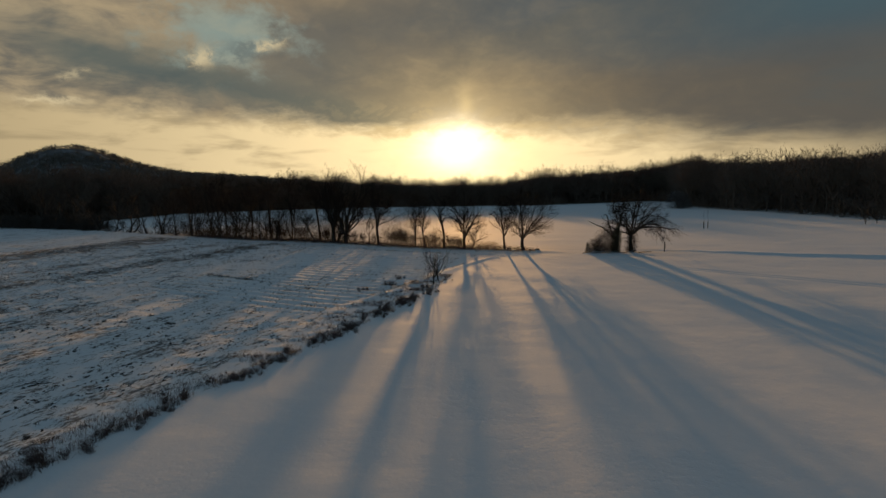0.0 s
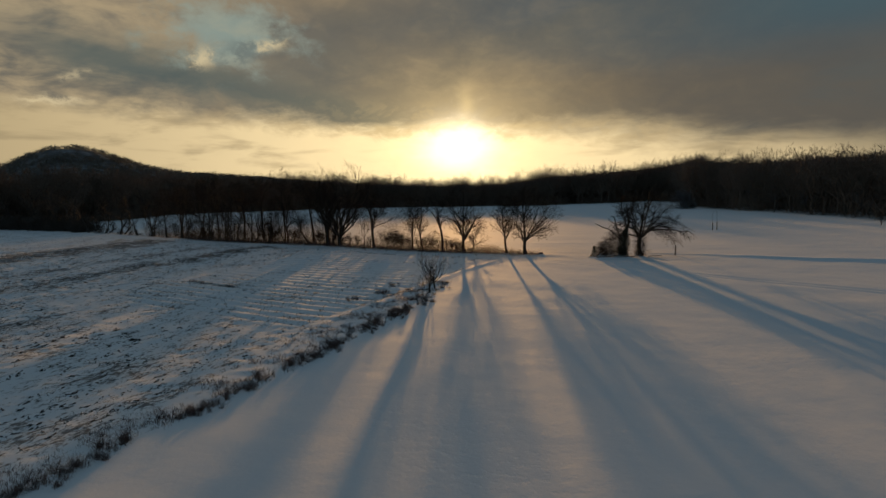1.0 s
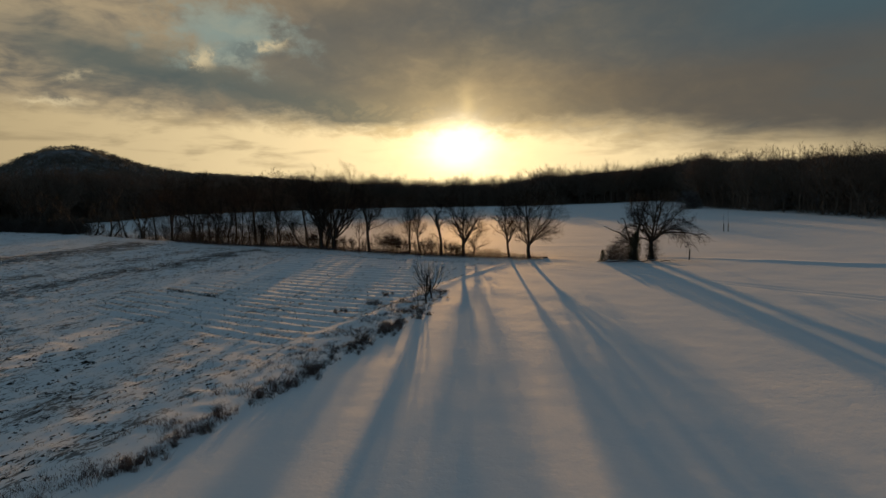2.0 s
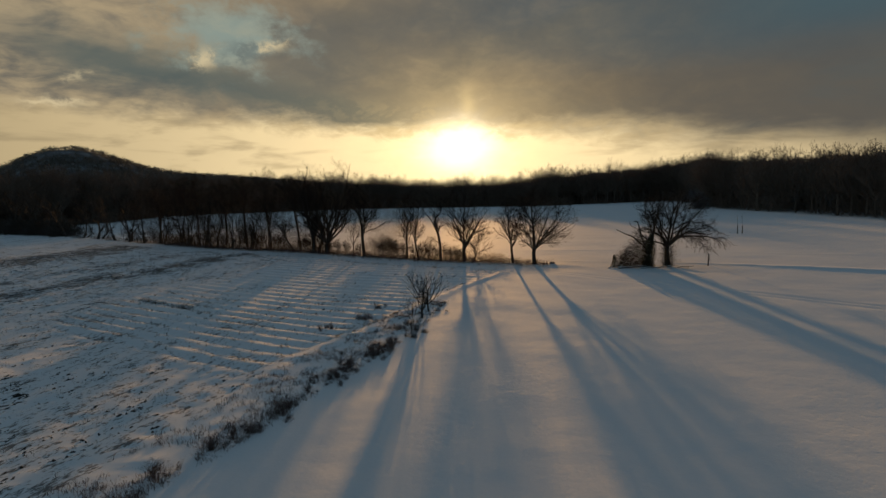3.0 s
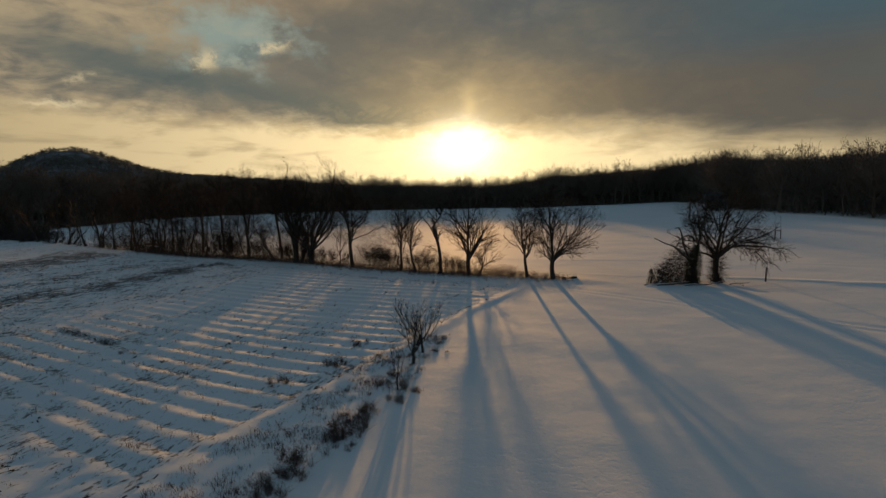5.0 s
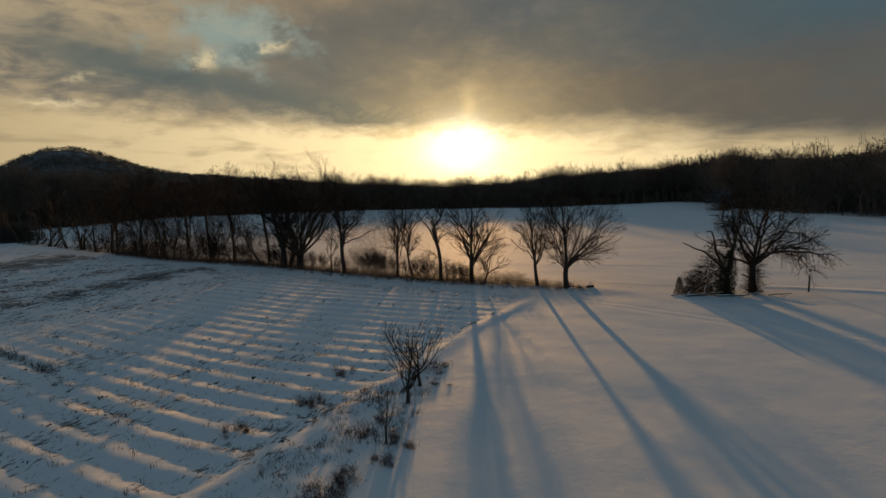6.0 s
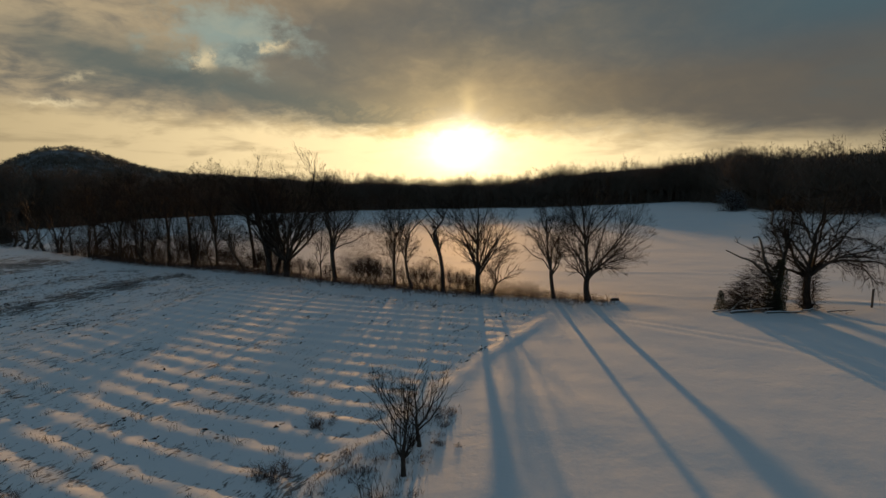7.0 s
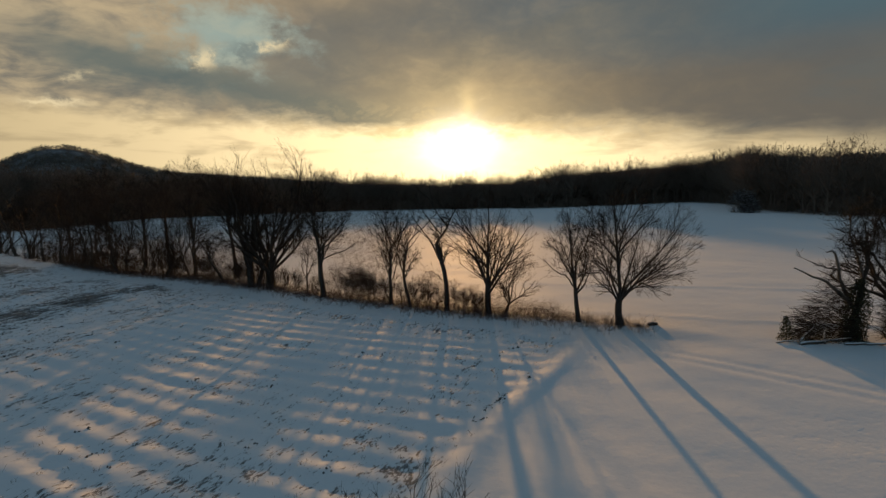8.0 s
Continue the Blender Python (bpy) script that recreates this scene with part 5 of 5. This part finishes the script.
def cut_log(x, y, lift, length, r, turn, seed):
    """A sawn log lying on its side, its bark a little lumpy, with pale cut ends and a strip of snow on top."""
    rng = random.Random(seed)
    root = new("log")
    root.location = (x, y, height_at(x, y) + r * 0.8 + lift)
    root.rotation_euler = (0, 0, radians(turn))
    tagged(root, "short dark sawn log lying in the snow", "log", "logs beside the last tree")
    steps = [-0.5, -0.25, 0.0, 0.25, 0.5]
    pts = [Vector((k * length, rng.gauss(0, 0.012), rng.gauss(0, 0.012))) for k in steps]
    radii = [r * rng.uniform(0.93, 1.07) for _ in steps]
    v, f = tubes([(pts, radii)], 12)
    bark = part_of("bark", mesh_of("bark", v, f, BARK), root)
    for end, radius in ((pts[0], radii[0]), (pts[-1], radii[-1])):
        bm = bmesh.new()
        bmesh.ops.create_circle(bm, cap_ends=True, segments=12, radius=radius * 0.98, matrix=Matrix.Translation(end) @ Matrix.Rotation(radians(90), 4, "Y"))
        me = bpy.data.meshes.new("cut_end")
        bm.to_mesh(me), bm.free()
        me.materials.append(DEADWOOD)
        part_of("cut_end", me, root, "pale sawn end")
    if lift or seed % 2:
        top = [p + Vector((0, 0, q * 0.72)) for p, q in zip(pts, radii)]
        v, f = tubes([(top, [q * 0.5 for q in radii])], 7)
        part_of("snow_cap", mesh_of("snow_cap", v, f, SNOWCAP), bark, "thin strip of snow")


for k, (x, y, lift, length, r, turn) in enumerate(((14.95, 90.75, 0.0, 0.7, 0.11, 12), (15.05, 91.0, 0.0, 0.62, 0.10, -6))):
    cut_log(x, y, lift, length, r, turn, 752 + k)
weed_clump(14.1, 90.6, 0.35, 0.5, 40, 756, "low dark brush heap in the snow beside the last tree", BRUSH)
# the close-set clumps along the verge's edge
rng = random.Random(760)
y = 17.5
while y < 58:
    if float(waves(np.array(y), np.array(0.0), 93, 7, 2)) > -0.22:
        weed_clump(float(on_line(VERGE, y)) - 0.45 + rng.gauss(0, 0.35), y, rng.uniform(0.4, 0.95), rng.uniform(0.45, 0.85), rng.randint(30, 60), 762 + int(y * 10))
    y += rng.uniform(0.5, 1.3)


# ---- the woods ----
def far_tree(rng, H, rx, limbs=7, kids=(5, 4), fork=None, thick=0.06, haze=130):
    """A light tree for the distance: tubes for trunk and limbs, single slivers for twigs; triangles."""
    strands = grow(rng, H, rx, fork or H * 0.3, H * 0.008 + 0.02, limbs=limbs, levels=3, spread=1.1, kids=kids, low=0.2, upward=0.0, wiggle=0.12, leader=False)
    vs, fs, base = [], [], 0
    for level, pick in ((0, (0, 3, 5)), (1, (0, 3, 7))):
        thin = [([pts[i] for i in pick], [radii[i] for i in pick]) for pts, radii in strands[level]]
        v, f = tubes(thin, 3)
        vs.append(v)
        fs.append(np.concatenate([f[:, (0, 1, 2)], f[:, (0, 2, 3)]]) + base)
        base += len(v)
    v, f = [], []
    for pts, radii in strands[2]:
        a, b = pts[0], pts[-1]
        s = (b - a).cross(Vector((rng.gauss(0, 1), rng.gauss(0, 1), rng.gauss(0, 1)))).normalized() * max(radii[0], thick)
        v += [tuple(a - s), tuple(a + s), tuple(b)]
    # fine spray on the outer shoots
    for pts, radii in strands[3]:
        a, b = pts[0], pts[-1]
        s = (b - a).cross(Vector((rng.gauss(0, 1), rng.gauss(0, 1), rng.gauss(0, 1)))).normalized() * thick * 0.7
        v += [tuple(a - s), tuple(a + s), tuple(b)]
    lobes = []
    for _ in range(34):
        a, e = rng.uniform(0, 6.283), math.asin(rng.uniform(-0.35, 0.99))
        k = rng.uniform(0.45, 0.74)
        lobes.append(Vector((math.cos(a) * math.cos(e) * rx * k, math.sin(a) * math.cos(e) * rx * k, H * 0.6 + math.sin(e) * H * 0.4 * k)))
    for c in lobes:
        a = Vector((c.x * 0.15, c.y * 0.15, H * 0.36 + (c.z - H * 0.36) * 0.25))
        for turn in (0.0, 1.7):
            s = (c - a).cross(Vector((math.cos(turn), math.sin(turn), 0.3))).normalized() * thick
            v += [tuple(a - s * 1.5), tuple(a + s * 1.5), tuple(c + s * 0.6), tuple(a - s * 1.5), tuple(c + s * 0.6), tuple(c - s * 0.6)]
    mid = Vector((0, 0, H * 0.5))
    for n in range(haze // 5):
        # a twig from its lobe, with side shoots that grow from it
        c = lobes[n % len(lobes)]
        R = rx * rng.uniform(0.22, 0.42)
        d = ((c - mid).normalized() * 0.7 + Vector((rng.gauss(0, 1), rng.gauss(0, 1), rng.gauss(0.1, 0.9))).normalized()).normalized()
        shoots = [(c, c + d * R, 1.0)]
        for _ in range(4):
            a = c + d * R * rng.uniform(0.25, 0.9)
            e = (d + Vector((rng.gauss(0, 0.6), rng.gauss(0, 0.6), rng.gauss(0, 0.6)))).normalized()
            shoots.append((a, a + e * R * rng.uniform(0.35, 0.6), 0.8))
        for a, b, w in shoots:
            s = (b - a).cross(Vector((rng.gauss(0, 1), rng.gauss(0, 1), rng.gauss(0, 1)))).normalized() * thick * w
            v += [tuple(a - s), tuple(a + s), tuple(b)]
    vs.append(np.array(v))
    fs.append(np.arange(len(v)).reshape(-1, 3) + base)
    return np.concatenate(vs), np.concatenate(fs)


def thicket(rng, H, rx, count, wide):
    """A tangle of upright slivers: close-set saplings and brush."""
    v = []
    for _ in range(count):
        a, r = rng.uniform(0, 6.283), rx * math.sqrt(rng.random())
        p = Vector((math.cos(a) * r, math.sin(a) * r, H * 0.75 * rng.random() ** 1.4 - 0.3))
        d = Vector((rng.gauss(0, 0.5) + math.cos(a) * 0.3, rng.gauss(0, 0.5) + math.sin(a) * 0.3, rng.uniform(0.3, 1.2))).normalized()
        q = p + d * H * rng.uniform(0.25, 0.5)
        q.z = min(q.z, H * (1.05 - 0.4 * (r / rx) ** 2))
        s = d.cross(Vector((rng.gauss(0, 1), rng.gauss(0, 1), rng.gauss(0, 1)))).normalized() * wide * rng.uniform(0.5, 1.2)
        v += [tuple(p - s), tuple(p + s), tuple(q)]
    return np.array(v), np.arange(count * 3).reshape(-1, 3)


def scatter(name, protos, spots, label, category, mat):
    """Many trees in one mesh: spots of (x, y, z, turn, scale, which)."""
    vs, fs, base = [], [], 0
    for x, y, z, turn, scale, which in spots:
        v, f = protos[which]
        c, s = math.cos(turn) * scale, math.sin(turn) * scale
        w = np.empty_like(v)
        w[:, 0] = v[:, 0] * c - v[:, 1] * s + x
        w[:, 1] = v[:, 0] * s + v[:, 1] * c + y
        w[:, 2] = v[:, 2] * scale + z
        vs.append(w)
        fs.append(f + base)
        base += len(v)
    me = mesh_of(name, np.concatenate(vs), np.concatenate(fs), mat, False)
    return tagged(new(name, me), label, category, kind="stuff")


CANOPY = ((-200, 27), (-70, 26.5), (-30, 23), (5, 21.2), (48, 21.6), (60, 24.0), (76, 25.6), (90, 25.6), (110, 26.2), (400, 26.2))


def canopy(x, y):
    """Height of the tree tops: tall in the far corner, lower along the near side."""
    back = float(np.interp(x, [p[0] for p in CANOPY], [p[1] for p in CANOPY]))
    if x > 92:
        back = float(np.interp(y, (235, 265, 300), (21.0, 23.5, back)))
    return back * (1.0 + 0.13 * float(waves(np.array(x), np.array(y), 97, 24, 2)))


def woods():
    rng = random.Random(801)
    light = [far_tree(rng, 18, rng.uniform(4.4, 6.0), thick=0.045, haze=260) for _ in range(8)]
    rich = [far_tree(rng, 18, rng.uniform(4.4, 6.4), 9, (6, 4), thick=0.036, haze=620) for _ in range(8)]
    brush = [thicket(rng, 5.5, 2.6, 85, 0.07) for _ in range(5)]
    deep = [thicket(rng, 17, 5.2, 110, 0.26) for _ in range(5)]
    wide = [thicket(rng, 15, 14.0, 60, 1.0) for _ in range(4)]
    near, back, under, inner, side, beyond = [], [], [], [], [], []

    def spot(depth):
        while True:
            i = rng.uniform(0, 1)
            x, y = edge_place(i)
            d = Vector((x - WOOD_C[0], y - WOOD_C[1])).normalized()
            k = rng.uniform(*depth)
            x, y = x + d.x * k + rng.gauss(0, 3), y + d.y * k + rng.gauss(0, 3)
            if float(in_wood(np.array(x), np.array(y))) > 0.5:
                return x, y

    pts = [Vector(p) for p in WOOD[2:-2]]
    lengths = [(b - a).length for a, b in zip(pts, pts[1:])]
    total = sum(lengths)

    def edge_place(i):
        d = i * total
        for a, b, L in zip(pts, pts[1:], lengths):
            if d <= L:
                return a.lerp(b, d / L)
            d -= L
        return pts[-1]

    for count, depth, out in ((700, (0, 26), near), (500, (18, 110), back)):
        for _ in range(count):
            x, y = spot(depth)
            which = rng.randrange(8)
            out.append((x, y, 0.0, rng.uniform(0, 6.283), canopy(x, y) / 18 * rng.uniform(0.82, 1.06) * (1.09 if rng.random() < 0.06 else 1.0), which))
    for _ in range(1500):
        x, y = spot((0, 45))
        under.append((x, y, 0.0, rng.uniform(0, 6.283), rng.uniform(0.6, 1.5), rng.randrange(4)))
    for _ in range(1700):
        a, d = radians(rng.uniform(-52, 48)), rng.uniform(480, 1400)
        x, y = math.sin(a) * d, math.cos(a) * d
        if float(in_wood(np.array(x), np.array(y))) > 60:
            beyond.append((x, y, 0.0, rng.uniform(0, 6.283), rng.uniform(0.8, 1.2), rng.randrange(4)))
    for _ in range(1900):
        x, y = spot((16, 120))
        inner.append((x, y, 0.0, rng.uniform(0, 6.283), canopy(x, y) / 17 * rng.uniform(0.68, 0.9), rng.randrange(5)))
    for _ in range(190):
        x = -112 - 57 * rng.random()
        side.append((x, float(hedge_y(x)) + rng.gauss(2.0, 2.2), 0.0, rng.uniform(0, 6.283), rng.uniform(0.5, 1.25), rng.randrange(5)))
    for _ in range(60):
        x = -48 - 67 * rng.random()
        side.append((x, float(hedge_y(x)) + rng.gauss(0.3, 0.7), 0.0, rng.uniform(0, 6.283), rng.uniform(0.2, 0.5), rng.randrange(5)))
    LABELS = {
        "hedge_thicket": "tangled leafless thicket filling the hedgerow",
        "wood_edge": "leafless trees standing along the edge of the wood",
        "wood": "dense leafless woodland, dark against the evening sky",
        "wood_undergrowth": "bare brush under the trees at the wood's edge",
        "wood_thicket": "close-set leafless saplings deep in the wood",
        "distant_woods": "far leafless woods along the horizon",
    }
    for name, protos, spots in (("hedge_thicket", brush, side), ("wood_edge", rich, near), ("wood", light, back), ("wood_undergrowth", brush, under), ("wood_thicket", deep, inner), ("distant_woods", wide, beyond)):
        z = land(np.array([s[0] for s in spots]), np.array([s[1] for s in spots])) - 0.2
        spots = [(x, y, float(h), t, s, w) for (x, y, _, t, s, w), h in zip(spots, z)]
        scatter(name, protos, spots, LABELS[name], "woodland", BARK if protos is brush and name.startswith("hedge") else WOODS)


woods()


# ---- the wooded hill ----
HILL_D = 1800.0


def hill_rise(az):
    return 2.75 * np.exp(-((az + 33.0) / 5.4) ** 2) + 2.0 * np.exp(-((az + 25) / 16.0) ** 2) + 0.15


def hill():
    rng = random.Random(901)
    az = np.linspace(-62, 0, 90)
    dist = np.linspace(1350, 2600, 40)
    A, D = np.meshgrid(az, dist)
    H = (HILL_D * np.tan(np.radians(hill_rise(A))) + 2) * np.exp(-((D - HILL_D) / 330) ** 2) + 4 * waves(A * 30, D, 3, 160, 2)
    verts = np.stack([np.sin(np.radians(A)) * D, np.cos(np.radians(A)) * D, H + 4], -1).reshape(-1, 3)
    idx = np.arange(A.size).reshape(A.shape)
    faces = np.stack([idx[:-1, :-1], idx[:-1, 1:], idx[1:, 1:], idx[1:, :-1]], -1).reshape(-1, 4)
    me = mesh_of("hill", verts, faces, FLOOR)
    tagged(new("hill", me), "wooded hill with thin snow under bare trees", "hill", kind="structure")
    protos = [thicket(rng, 15, 5.0, 20, 0.75) for _ in range(3)]
    spots = []
    while len(spots) < 4800:
        a, d = rng.uniform(-46, -4), rng.uniform(1420, 1900)
        # a thinner stand below the top lets the snow show
        if abs(a + 32.3) < 2.6 and 1630 < d < 1750 and rng.random() < 0.9:
            continue
        h = (HILL_D * math.tan(math.radians(float(hill_rise(np.array(a))))) + 2) * math.exp(-((d - HILL_D) / 330) ** 2)
        spots.append((math.sin(math.radians(a)) * d, math.cos(math.radians(a)) * d, h + 1, rng.uniform(0, 6.28), rng.uniform(0.7, 1.2), rng.randrange(3)))
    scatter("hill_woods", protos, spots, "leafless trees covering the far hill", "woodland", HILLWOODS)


hill()
